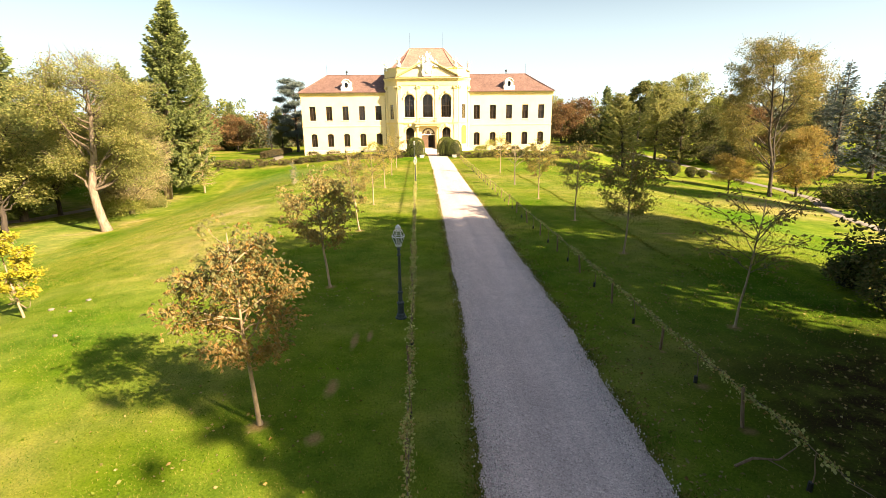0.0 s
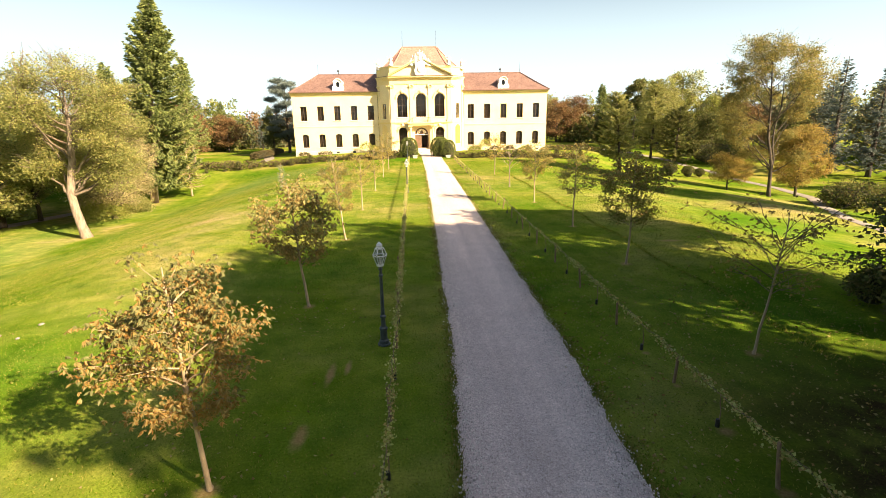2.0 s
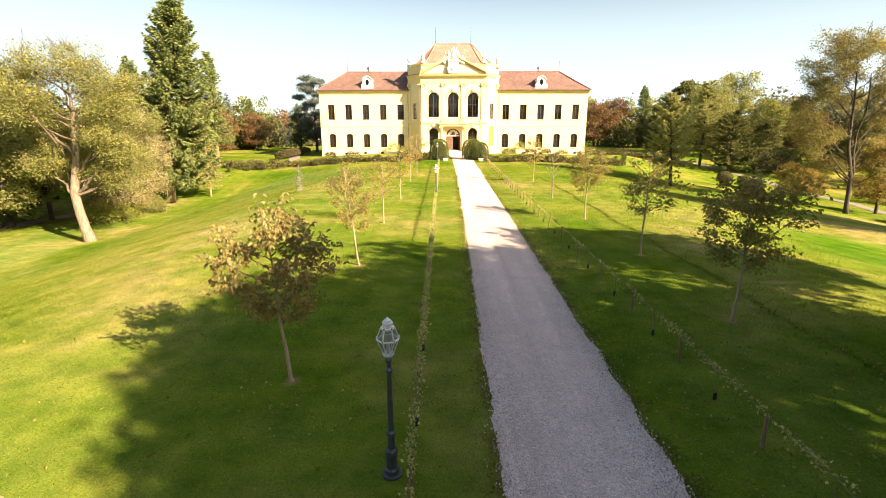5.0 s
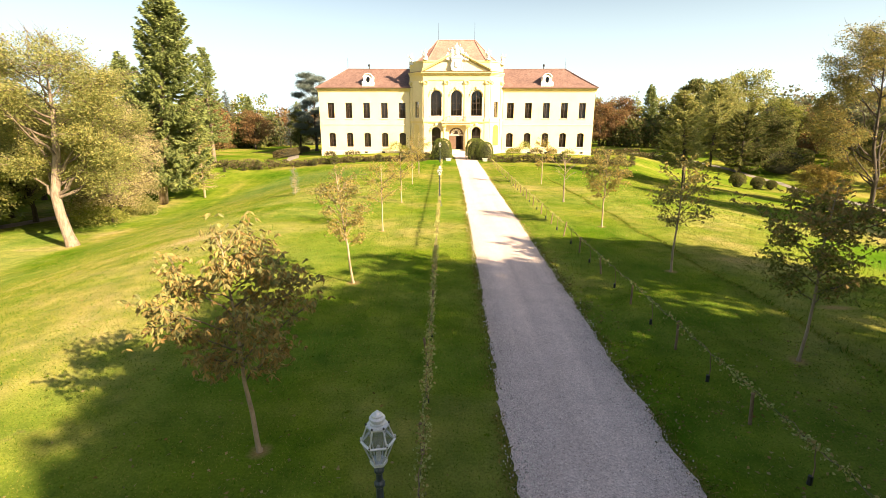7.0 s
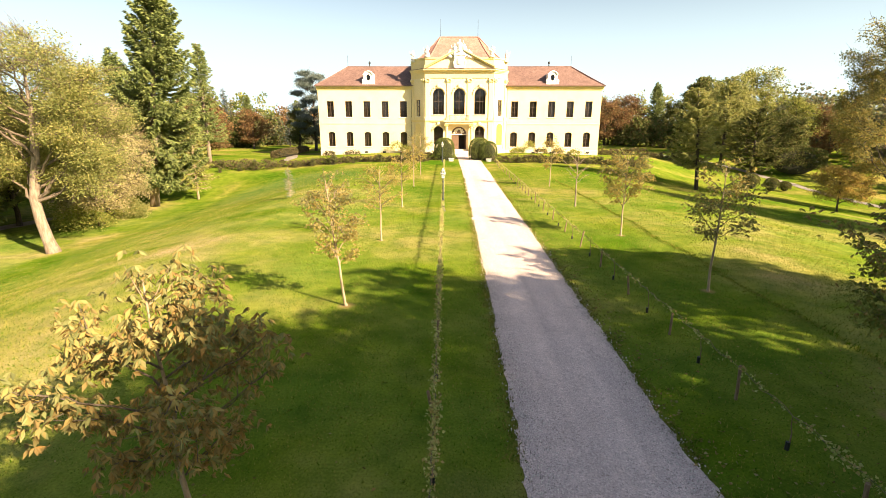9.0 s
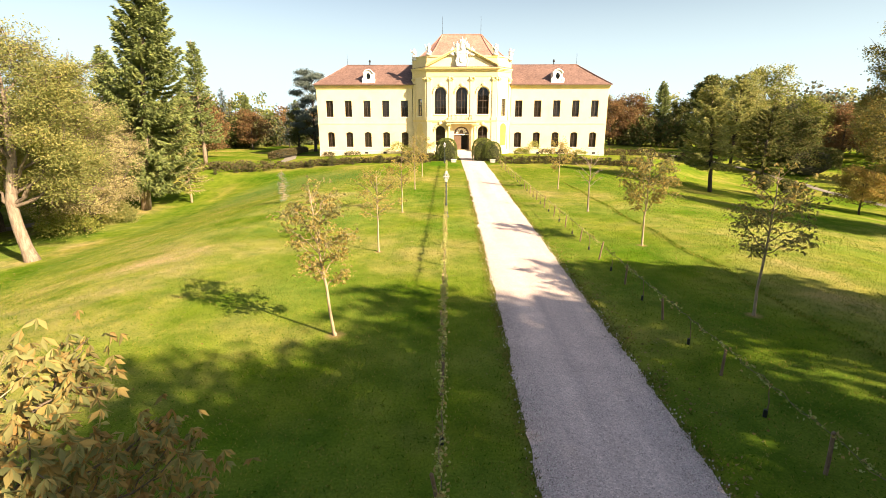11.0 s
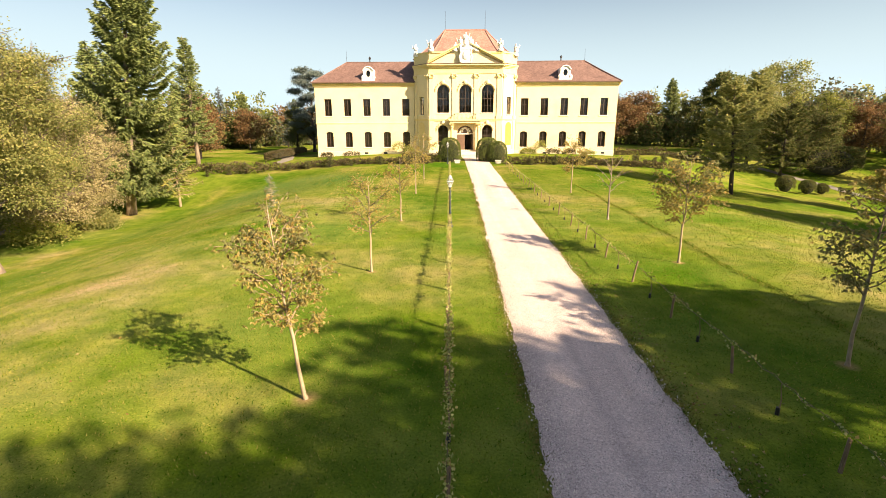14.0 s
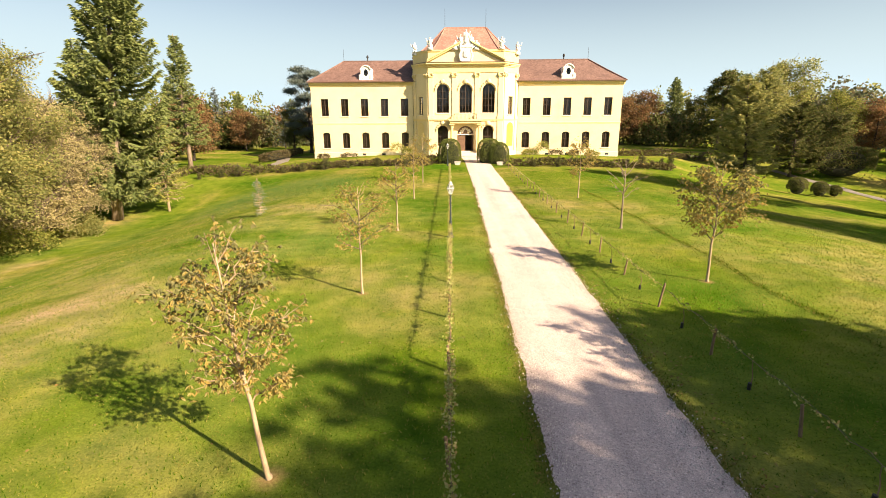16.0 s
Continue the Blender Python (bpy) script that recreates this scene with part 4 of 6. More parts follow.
# portal: porch columns, balcony, two-leaved door with one leaf open
s = Shape()
s.box(-2.9, FRONT - 1.5, 6.35, 2.9, FRONT - 0.02, 6.75, bevel=0.06)
s.box(-3.1, FRONT - 1.7, 6.75, 3.1, FRONT - 0.02, 7.05, bevel=0.06)
balcony = part("balcony", s, TRIM, palace, "stone balcony over the portal")
s = Shape()
for i in range(17):
    x = -1.95 + i * 3.9 / 16
    s.tube([(x, FRONT - 1.6, 7.05), (x, FRONT - 1.72, 7.5), (x, FRONT - 1.6, 8.0)], [0.025] * 3, 4)
s.box(-2.0, FRONT - 1.65, 8.0, 2.0, FRONT - 1.55, 8.07)
for x in (-2.0, 2.0):
    s.box(x - 0.04, FRONT - 1.6, 8.0, x + 0.04, FRONT - 0.05, 8.07)
    for i in range(6):
        s.tube([(x, FRONT - 1.5 + i * 0.27, 7.05), (x, FRONT - 1.5 + i * 0.27, 8.0)], [0.025] * 2, 4)
part("railing", s, RODIRON, balcony, "dark wrought iron balcony railing")
for x in (-2.55, 2.55):
    s = Shape()
    s.box(x - 0.45, FRONT - 1.35, 0.35, x + 0.45, FRONT - 0.3, 1.5, bevel=0.05)
    s.lathe([(0.34, 1.5), (0.36, 1.6), (0.3, 1.75), (0.29, 3.5), (0.25, 5.5), (0.34, 5.6), (0.3, 5.75), (0.42, 6.1)], 12, at=(x, FRONT - 0.85, 0))
    s.box(x - 0.5, FRONT - 1.4, 6.1, x + 0.5, FRONT - 0.25, 6.35)
    part("column", s, TRIM, balcony, "golden yellow portal column")
s = Shape()
s.face([(a, FRONT + 0.35, 4.35 + z) for a, z in arch(1.53, 1.5)])
for i in range(14):
    a = math.pi * (i + 0.5) / 14
    s.blob((0.95 * math.cos(a) * (0.6 + 0.4 * (i % 2)), FRONT + 0.25, 4.55 + 0.85 * math.sin(a)), (0.2, 0.1, 0.2), 1)
s.box(-1.55, FRONT + 0.15, 4.2, 1.55, FRONT + 0.4, 4.4, 1)
part("fanlight", s, [DOOR_WOOD, SAND], palace, "carved fanlight over the door")
door = part("door", Shape(), [DOOR_WOOD], palace, "tall brown panelled portal door, one leaf open", pose(0, FRONT, 1.0))


def leaf_shape(w, h):
    s = Shape()
    s.box(0, 0, 0, w, 0.08, h)
    for z0, z1 in ((0.2, 1.1), (1.25, 2.2), (2.35, h - 0.15)):
        s.box(0.18, -0.04, z0, w - 0.18, 0.0, z1, bevel=0.03)
    return s


part("door_leaf", leaf_shape(1.5, 3.2), DOOR_WOOD, door, "", pose(-1.52, 0.3, 0))
part("door_leaf", leaf_shape(1.5, 3.2), DOOR_WOOD, door, "", pose(1.5, 0.35, 0, 0, 0, 100))
s = Shape()
for q in range(5):
    s.box(-3.0 - 0.1 * q, FRONT - 1.6 - 0.38 * q, -0.4, 3.0 + 0.1 * q, FRONT - 0.05 if q == 0 else FRONT - 1.6 - 0.38 * (q - 1), 0.98 - 0.16 * q, bevel=0.02)
tagged(part("entrance_steps", s, STEP_STONE, None, "", pose(PX, PY, 0)), "broad pale stone steps before the portal", "steps")


# ---- trees ----
def bend(p, q, rng, wob, n=5, lift=0.0):
    """A crooked way from p to q."""
    p, q = Vector(p), Vector(q)
    out = [p]
    for i in range(1, n):
        t = i / n
        out.append(p.lerp(q, t) + Vector((rng.uniform(-wob, wob), rng.uniform(-wob, wob), rng.uniform(-wob, wob) * 0.5 + lift * math.sin(math.pi * t))))
    return out + [q]


def taper(a, b, n):
    return [a + (b - a) * i / (n - 1) for i in range(n)]


def broadleaf(seed, h, width, clear, leaf, bark, lobes=11, clumps=20, leaves=44, size=0.3, trunk_r=0.4, lean=(0, 0), twigs=1, low=0.0, squash=1.0, thin_top=0.0, spread=1.0, lobe=1.0, kink=0.0, gap=-2.0, stem=None):
    """Meshes of a full-grown broadleaved tree: trunk, limbs and a crown in uneven lobes with gaps."""
    rng, nr = random.Random(seed), np.random.default_rng(seed)
    t, b = Shape(), Shape()
    fork = Vector((lean[0] * 0.6, lean[1] * 0.6, clear + (h - clear) * 0.22))
    topc = Vector((lean[0], lean[1], h * 0.86))
    pts = bend((0, 0, -0.6), fork, rng, trunk_r * 0.45, 5) + [fork.lerp(topc, 0.5) + Vector((rng.uniform(-0.4, 0.4), rng.uniform(-0.4, 0.4), 0)), topc]
    for i, k in ((1, 0.3), (2, 0.75), (3, 1.0), (4, 0.7), (5, 0.3)):
        pts[i] = pts[i] + Vector((kink * k, 0, 0))
    rad = [trunk_r * 1.45, trunk_r * 1.0, trunk_r * 0.92, trunk_r * 0.86, trunk_r * 0.8, trunk_r * 0.7, trunk_r * 0.4, trunk_r * 0.08]
    t.tube(pts, rad[:len(pts)], 9)
    if stem:
        second = bend(pts[2], topc + Vector(stem), rng, 0.3, 6)
        t.tube(second, taper(trunk_r * 0.62, 0.05, len(second)), 8)
    ch = h - clear
    centres, ways = [], []
    for i in range(lobes):
        a = 2.399 * i + rng.uniform(-0.4, 0.4)
        u = (i + 0.5) / lobes
        z = clear + low + (ch - low) * (0.08 + 0.8 * u)
        prof = math.sin(math.pi * (0.16 + 0.74 * u)) ** 0.75
        r = width / 2 * prof * rng.uniform(0.45, 0.78) * spread
        c = Vector((math.cos(a) * r + lean[0] * u, math.sin(a) * r + lean[1] * u, z))
        lr = width * rng.uniform(0.15, 0.23) * lobe
        if math.sin(a) < gap and u < 0.55:
            continue
        zr = min(max(clear * 0.85, z - r * rng.uniform(0.6, 1.1) - 0.3), h * 0.8)
        k = max(i for i in range(len(pts) - 1) if pts[i].z <= zr)
        root = pts[k].lerp(pts[k + 1], (zr - pts[k].z) / (pts[k + 1].z - pts[k].z))
        way = bend(root, c, rng, 0.3, 5, -0.25)
        b.tube(way, taper(trunk_r * (0.4 - 0.2 * u), trunk_r * 0.07, len(way)), 6, cap=False)
        for k in range(clumps):
            d = Vector((rng.gauss(0, 1), rng.gauss(0, 1), rng.gauss(0, 1) * 0.8)).normalized()
            p = c + Vector((d.x * lr, d.y * lr, d.z * lr * 0.8 * squash)) * rng.uniform(0.45, 1.1)
            if k % 2 == 0:
                w2 = bend(way[3].lerp(c, rng.random()), p, rng, 0.22, 3)
                b.tube(w2, taper(trunk_r * 0.09, 0.012, len(w2)), 4, cap=False)
            for q in range(twigs if k % 2 else 0):
                e = p + Vector((d.x, d.y, d.z + 0.3)) * rng.uniform(0.5, 1.3)
                b.tube(bend(p - d * 0.5, e, rng, 0.15, 3), taper(0.03, 0.006, 4), 3, cap=False)
            nl = int(leaves * rng.uniform(0.5, 1.3) * (1 - thin_top * smooth(0.45, 1.0, u)))
            cr = lr * 0.25
            centres.append(np.array(p) + nr.normal(size=(nl, 3)) * np.array((cr, cr, cr * 0.62)))
            w = nr.normal(size=(nl, 3)) * np.array((1, 1, 0.6)) + np.array((d.x * 0.5, d.y * 0.5, -0.35))
            ways.append(w)
    crown = leaf_mesh("crown", np.concatenate(centres), np.concatenate(ways), size, size * 0.62, leaf, nr)
    return t.mesh("trunk", bark, True), b.mesh("branchwork", BARK if bark == BARK_PALE else bark, True), crown


def conifer(seed, h, r, clear, leaf, bark, trunk_r=0.35, step=0.42, sprays=34, size=0.55, droop=0.28, power=0.85, gaps=0.12, lean=0.0, slim=0.26):
    """Meshes of a spruce: trunk, drooping branches in whorls, hanging needle sprays."""
    rng, nr = random.Random(seed), np.random.default_rng(seed)
    t, b = Shape(), Shape()
    t.tube([(0, 0, -0.6), (0.03, 0, clear), (0, 0.05, h * 0.6), (0, 0, h)], [trunk_r * 1.3, trunk_r, trunk_r * 0.5, 0.03], 9)
    centres, ways = [], []
    z = clear
    while z < h - 0.25:
        u = (z - clear) / (h - clear)
        reach = r * (1 - u) ** power * (0.72 + 0.28 * min(1, u * 8)) + 0.12
        for k in range(6 if u < 0.9 else 4):
            if rng.random() < gaps:
                continue
            a = rng.uniform(0, 6.283)
            ln = reach * rng.uniform(0.62, 1.15)
            dx, dy = math.cos(a), math.sin(a)
            rise = ln * (0.55 * u - 0.05)
            pts = []
            for i in range(5):
                q = i / 4
                pts.append(Vector((dx * ln * q, dy * ln * q, z + rise * q - droop * ln * math.sin(math.pi * q * 0.8) * (1 - 0.6 * u) + 0.14 * ln * q ** 3)))
            b.tube(pts, taper(0.05 * (1 - u) + 0.02, 0.008, 5), 3, cap=False)
            n = max(4, int(sprays * ln / r) + 3)
            q = nr.uniform(0.12, 1.02, n)
            seg = np.minimum((q * 4).astype(int), 3)
            P = np.array([tuple(p) for p in pts])
            f = (q * 4 - seg)[:, None]
            base = P[seg] * (1 - f) + P[np.minimum(seg + 1, 4)] * f
            sd = nr.choice((-1, 1), n)[:, None]
            w = np.array((dx, dy, 0))[None] * nr.uniform(0.2, 1.0, (n, 1)) + sd * np.array((-dy, dx, 0))[None] * nr.uniform(0.15, 0.9, (n, 1)) + np.array((0, 0, -1))[None] * nr.uniform(-0.1, 0.85, (n, 1)) * (1 - 0.75 * u)
            centres.append(base + nr.normal(size=(n, 3)) * 0.05)
            ways.append(w)
        z += step * rng.uniform(0.7, 1.3) * (1 - 0.45 * u)
    C = np.concatenate(centres)
    C[:, 0] += lean * np.maximum(C[:, 2], 0) / h
    for shape in (t, b):
        shape.v = [(x + lean * max(z, 0) / h, y, z) for x, y, z in shape.v]
    crown = leaf_mesh("crown", C, np.concatenate(ways), size, size * slim, leaf, nr)
    return t.mesh("trunk", bark, True), b.mesh("branchwork", bark, True), crown


def chestnut(seed, h, width, clear, leaf, n_leaves, size=0.17, limbs=9, lean=(0, 0), trunk_r=0.055, bare=0.0, up=0.55, bark=None, limb=None):
    """Meshes of a young avenue chestnut: slim trunk, ascending limbs, fingered leaves that hang."""
    rng, nr = random.Random(seed), np.random.default_rng(seed)
    limb_bark = limb or bark or BARK
    bark = bark or BARK_YOUNG
    t = Shape()
    made = []
    top = Vector((lean[0], lean[1], h * 0.93))
    way = [Vector((0, 0, -0.15)), Vector((0.0, 0, 0.06))] + bend((lean[0] * 0.05, 0, 0.1), top, rng, 0.035, 6)
    t.tube(way, [trunk_r * 1.5, trunk_r * 1.25] + taper(trunk_r, 0.012, 7), 8)
    tips = []
    for i in range(limbs):
        u = (i + 0.3) / limbs
        z = clear + (h * 0.8 - clear) * u
        k = z / h
        root = Vector((lean[0] * k, lean[1] * k, z))
        a = 2.4 * i + rng.uniform(-0.5, 0.5)
        ln = width / 2 * math.sin(math.pi * (0.22 + 0.62 * u)) * rng.uniform(0.75, 1.1)
        end = root + Vector((math.cos(a) * ln, math.sin(a) * ln, ln * up * rng.uniform(0.5, 1.3)))
        w = bend(root, end, rng, 0.07, 5, 0.06)
        b = Shape()
        made.append(b)
        b.tube(w, taper(trunk_r * 0.36, 0.007, len(w)), 5, cap=False)
        tips += [(w[3], 0.7), (w[4], 1.0), (end, 1.4)]
        for q in range(5):
            p = w[rng.choice((1, 2, 3, 4))]
            e = p + Vector((math.cos(a + rng.uniform(-1.3, 1.3)), math.sin(a + rng.uniform(-1.3, 1.3)), rng.uniform(-0.15, 0.9))) * ln * rng.uniform(0.25, 0.55)
            b.tube(bend(p, e, rng, 0.04, 3), taper(0.010, 0.004, 4), 4, cap=False)
            tips += [(e, 1.3), (p.lerp(e, 0.5), 0.7)]
    for q in range(5):
        e = top + Vector((rng.uniform(-0.5, 0.5), rng.uniform(-0.5, 0.5), rng.uniform(-0.3, 0.35)))
        t.tube(bend(top - Vector((0, 0, 0.4)), e, rng, 0.05, 3), taper(0.011, 0.004, 4), 4, cap=False)
        tips.append((e, 1.4))
    wts = np.array([w for _, w in tips])
    P = np.array([tuple(p) for p, _ in tips])
    pick = nr.choice(len(P), n_leaves, p=wts / wts.sum())
    hub = P[pick] + nr.normal(size=(n_leaves, 3)) * np.array((0.15, 0.15, 0.13)) * width / 3
    face = nr.normal(size=(n_leaves, 3)) * np.array((1, 1, 0.25))
    face /= np.linalg.norm(face, axis=1, keepdims=True)
    centres, ways = [], []
    for k in range(5):
        fan = (k - 2) * 0.5
        side = np.cross(face, np.array((0, 0, 1.0)))
        d = face * math.cos(fan) * 0.7 + side * math.sin(fan) + np.array((0, 0, -0.75)) + nr.normal(size=(n_leaves, 3)) * 0.16
        centres.append(hub)
        ways.append(d)
    C, W = np.concatenate(centres), np.concatenate(ways)
    if isinstance(leaf, tuple):
        high = (hub[:, 2] - clear) / (h - clear)
        cut = np.tile(nr.random(n_leaves) < np.clip(leaf[2] + 0.45 - 0.8 * high, 0.05, 0.95), 5)
        meshes = [leaf_mesh("crown", C[cut], W[cut], size * 1.05, size * 0.36, leaf[0], nr, 0.35), leaf_mesh("upper_leaves", C[~cut], W[~cut], size * 1.12, size * 0.42, leaf[1], nr, 0.2)]
    else:
        meshes = [leaf_mesh("crown", C, W, size, size * 0.29, leaf, nr, 0.3)]
    return (t.mesh("trunk", bark, True), *(b.mesh("limb", limb_bark, True) for b in made), *meshes)


def plant(name, meshes, x, y, turn, label, category, group="", scale=1.0, wide=1.0):
    ob = empty(name, pose(x, y, ground_z(x, y), 0, 0, turn) @ Matrix.Diagonal((scale * wide, scale * wide, scale, 1)), label, category, group)
    for me in meshes:
        part(me.name.split(".")[0], me, None, ob)
    return ob


# the avenue of young chestnuts
AVENUE = "young trees along the drive"
for x, y, turn, label, made in (
    (-4.3, 10.3, 0, "young chestnut with curled orange brown autumn leaves", chestnut(11, 4.8, 2.75, 1.6, (L_ORANGE, L_DRYGREEN, 0.6), 3400, 0.082, 17, (-0.25, 0.1), 0.055, up=0.45, limb=BARK_YOUNG)),
    (-4.5, 19.9, 0, "young chestnut with bronze and dull green leaves", chestnut(12, 5.0, 2.9, 1.6, (L_BRONZE, L_GREYGREEN, 0.5), 1900, 0.112, 17, (-0.45, 0.3), 0.055, up=0.6)),
    (-4.7, 31.0, 0, "young avenue tree with thin tan yellow leaves", chestnut(13, 5.1, 2.0, 1.6, (L_TAN, L_DRYGREEN, 0.7), 1400, 0.09, 17, (-0.5, 0), 0.055, up=1.1, limb=BARK_YOUNG)),
    (-4.85, 41.4, 100, "young avenue tree with sparse tan leaves", chestnut(14, 4.6, 2.5, 1.6, L_TAN, 650, 0.10, 11, (0.1, 0), 0.055, up=0.8)),
    (-4.8, 53.0, 170, "slim young avenue tree, half bare", chestnut(15, 4.6, 2.4, 1.7, L_TAN, 300, 0.14, 9, (0, 0), 0.06, up=0.7)),
    (-4.87, 66.0, 60, "slim young avenue tree with tan leaves", chestnut(16, 5.0, 2.3, 1.7, L_TAN, 320, 0.15, 9, (0, 0), 0.06, up=0.8)),
    (-4.9, 78.0, 200, "twiggy young avenue tree with tan leaves", chestnut(17, 5.6, 3.0, 1.6, L_TAN, 420, 0.15, 10, (0, 0), 0.06, up=0.8)),
    (9.66, 14.8, 0, "young chestnut, nearly bare, few dark leaves", chestnut(21, 4.4, 3.5, 1.8, (L_TAN, L_BRONZE, 0.5), 480, 0.085, 14, (0.4, 0), 0.045, up=0.95)),
    (9.8, 24.2, 0, "young chestnut with dark green leaves", chestnut(22, 5.5, 3.1, 1.7, (L_GREEN, L_BRONZE, 0.6), 2700, 0.10, 17, (0.1, 0), 0.052, up=0.8)),
    (9.95, 33.0, 70, "young chestnut with sparse green and tan leaves", chestnut(23, 5.5, 2.6, 1.8, (L_DRYGREEN, L_TAN, 0.6), 850, 0.11, 13, (0, 0), 0.055, up=0.75)),
    (9.75, 43.1, 160, "young avenue tree with a full tan crown", chestnut(24, 5.2, 2.8, 1.7, (L_TAN, L_DRYGREEN, 0.7), 1500, 0.115, 14, (0, 0), 0.06, up=1.0)),
    (9.55, 53.7, 10, "bare young avenue tree with pale limbs", chestnut(25, 4.6, 2.6, 1.9, L_TAN, 24, 0.13, 10, (0, 0), 0.075, up=0.75, bark=BARK_PALE)),
    (9.9, 66.5, 90, "young avenue tree with pale tan leaves", chestnut(26, 5.4, 2.8, 1.7, L_TAN, 560, 0.15, 10, (0, 0), 0.06, up=0.7)),
):
    plant("chestnut_tree", made, x, y, turn, label, "tree", AVENUE)

# kinds of full-grown trees, each used more than once
OAK = broadleaf(31, 15.0, 11.0, 3.0, L_OLIVE, BARK_DARK, 16, 22, 52, 0.27, 0.3)
GREEN = broadleaf(32, 13.0, 9.0, 2.2, L_GREEN, BARK_DARK, 12, 22, 46, 0.3, 0.3)
DRY = broadleaf(33, 13.5, 9.5, 0.5, L_DRYTWIG, BARK, 20, 24, 105, 0.145, 0.3, twigs=4, lobe=0.85)
RUSSET = broadleaf(34, 13.0, 11.0, 1.5, L_RED, BARK_DARK, 12, 22, 44, 0.36, 0.3, twigs=1)
DARK = broadleaf(35, 14.0, 9.0, 1.8, L_DARK, BARK_DARK, 12, 22, 46, 0.36, 0.32)
WILLOW = broadleaf(36, 15.0, 10.0, 3.0, L_WILLOW, BARK, 12, 22, 42, 0.32, 0.32, twigs=2)
SPRUCE = conifer(41, 20.0, 4.2, 1.8, L_SPRUCE, BARK_DARK, power=0.75, sprays=120, gaps=0.08, size=0.5, slim=0.3)
SLIM_SPRUCE = conifer(44, 20.0, 3.7, 4.2, L_SPRUCE, BARK_PALE, 0.3, 0.42, 110, 0.46, 0.34, 0.75, 0.15, slim=0.28)
BLUE = conifer(42, 17.0, 3.6, 1.5, L_SPRUCE_BLUE, BARK_DARK, gaps=0.25, sprays=60, power=0.85, size=0.42)
LARCH = conifer(43, 11.0, 2.7, 1.6, L_WILLOW, BARK_YOUNG, 0.14, 0.36, 26, 0.4, 0.1, 0.75, 0.2)

# the trees by the left lawn
plant("broadleaf_tree", broadleaf(51, 19.0, 17.0, 5.2, L_OLIVE, BARK_PALE, 36, 24, 165, 0.17, 0.46, (0.2, 0.5), 3, thin_top=0.6, lobe=0.6, kink=-1.2, gap=-0.45), -36.0, 54.5, 0, "old leaning tree with pale scarred trunk, olive yellow leaves", "tree")
plant("broadleaf_tree", DRY, -40.0, 66.0, 200, "spreading tree with dry tan foliage", "tree", "", 1.15, 1.0)
plant("broadleaf_tree", DRY, -43.0, 72.0, 120, "spreading tree with dry tan foliage", "tree", "", 1.1)
plant("spruce_tree", conifer(52, 29.0, 7.0, 4.4, L_SPRUCE, BARK_PALE, 0.5, 0.35, 330, 0.54, 0.42, 0.78, 0.04, lean=4.0, slim=0.28), -41.3, 78.0, 0, "tall green spruce with drooping boughs and pale trunk", "tree")
plant("larch_tree", LARCH, -37.0, 81.5, 0, "slim yellow green larch on the lawn edge", "tree", "", 1.05)
plant("spruce_tree", SPRUCE, -53.5, 92.0, 60, "dark tall spruce behind the broadleaved trees", "tree", "", 1.0)
plant("spruce_tree", SLIM_SPRUCE, -46.0, 104.0, 10, "green spruce with a pale lower trunk", "tree", "", 1.05, 1.0)
plant("spruce_tree", SPRUCE, -51.0, 62.0, 80, "tall spruce at the wood's edge", "tree", "", 1.2)
plant("broadleaf_tree", OAK, -47.0, 54.5, 30, "olive green tree with yellowing lower boughs", "tree", "", 1.0)
plant("broadleaf_tree", OAK, -49.5, 66.0, 120, "olive green tree over the footpath", "tree", "", 0.9)
plant("broadleaf_tree", OAK, -49.0, 49.0, 210, "olive green tree at the wood's edge", "tree", "", 1.0)
plant("broadleaf_tree", GREEN, -54.0, 68.0, 10, "green tree in the wood", "tree", "", 1.1)
plant("broadleaf_tree", DARK, -50.0, 78.0, 75, "shaded dark tree in the wood", "tree", "", 0.95)
plant("broadleaf_tree", DARK, -58.0, 58.0, 145, "shaded dark tree in the wood", "tree", "", 1.0)
plant("broadleaf_tree", DARK, -60.0, 80.0, 300, "shaded dark tree in the wood", "tree", "", 1.1)
plant("broadleaf_tree", RUSSET, -53.0, 118.0, 20, "russet tree in the distance", "tree", "", 1.0)
plant("broadleaf_tree", RUSSET, -66.0, 140.0, 100, "russet tree in the distance", "tree", "", 1.15)
plant("spruce_tree", SPRUCE, -62.0, 128.0, 50, "distant spruce beyond the lawn", "tree", "", 0.8)
plant("spruce_tree", BLUE, -68.0, 160.0, 50, "distant spruce beyond the lawn", "tree", "", 1.0)
plant("broadleaf_tree", RUSSET, -57.0, 152.0, 150, "distant russet tree beyond the lawn", "tree", "", 0.85)
plant("spruce_tree", SPRUCE, -60.0, 157.0, 200, "distant spruce beyond the lawn", "tree", "", 0.75)
plant("spruce_tree", BLUE, -51.0, 165.0, 120, "small distant spruce beyond the lawn", "tree", "", 0.62)
plant("spruce_tree", SPRUCE, -46.0, 158.0, 60, "distant spruce by the palace", "tree", "", 0.68)
plant("cedar_tree", broadleaf(53, 21.5, 11.5, 2.5, L_SPRUCE_BLUE, BARK_DARK, 26, 24, 70, 0.28, 0.4, squash=0.3, lobe=0.75), -36.0, 140.0, 0, "spreading dark cedar behind the palace wing", "tree")
plant("broadleaf_tree", DARK, -41.0, 143.0, 100, "dark tree behind the palace", "tree", "", 0.8)
plant("yellow_tree", broadleaf(54, 3.4, 1.8, 0.7, L_YELLOW, BARK_YOUNG, 12, 16, 30, 0.11, 0.05, (-0.35, 0), 0, lobe=0.8), -15.5, 17.9, 0, "small bright yellow tree on the lawn", "tree")
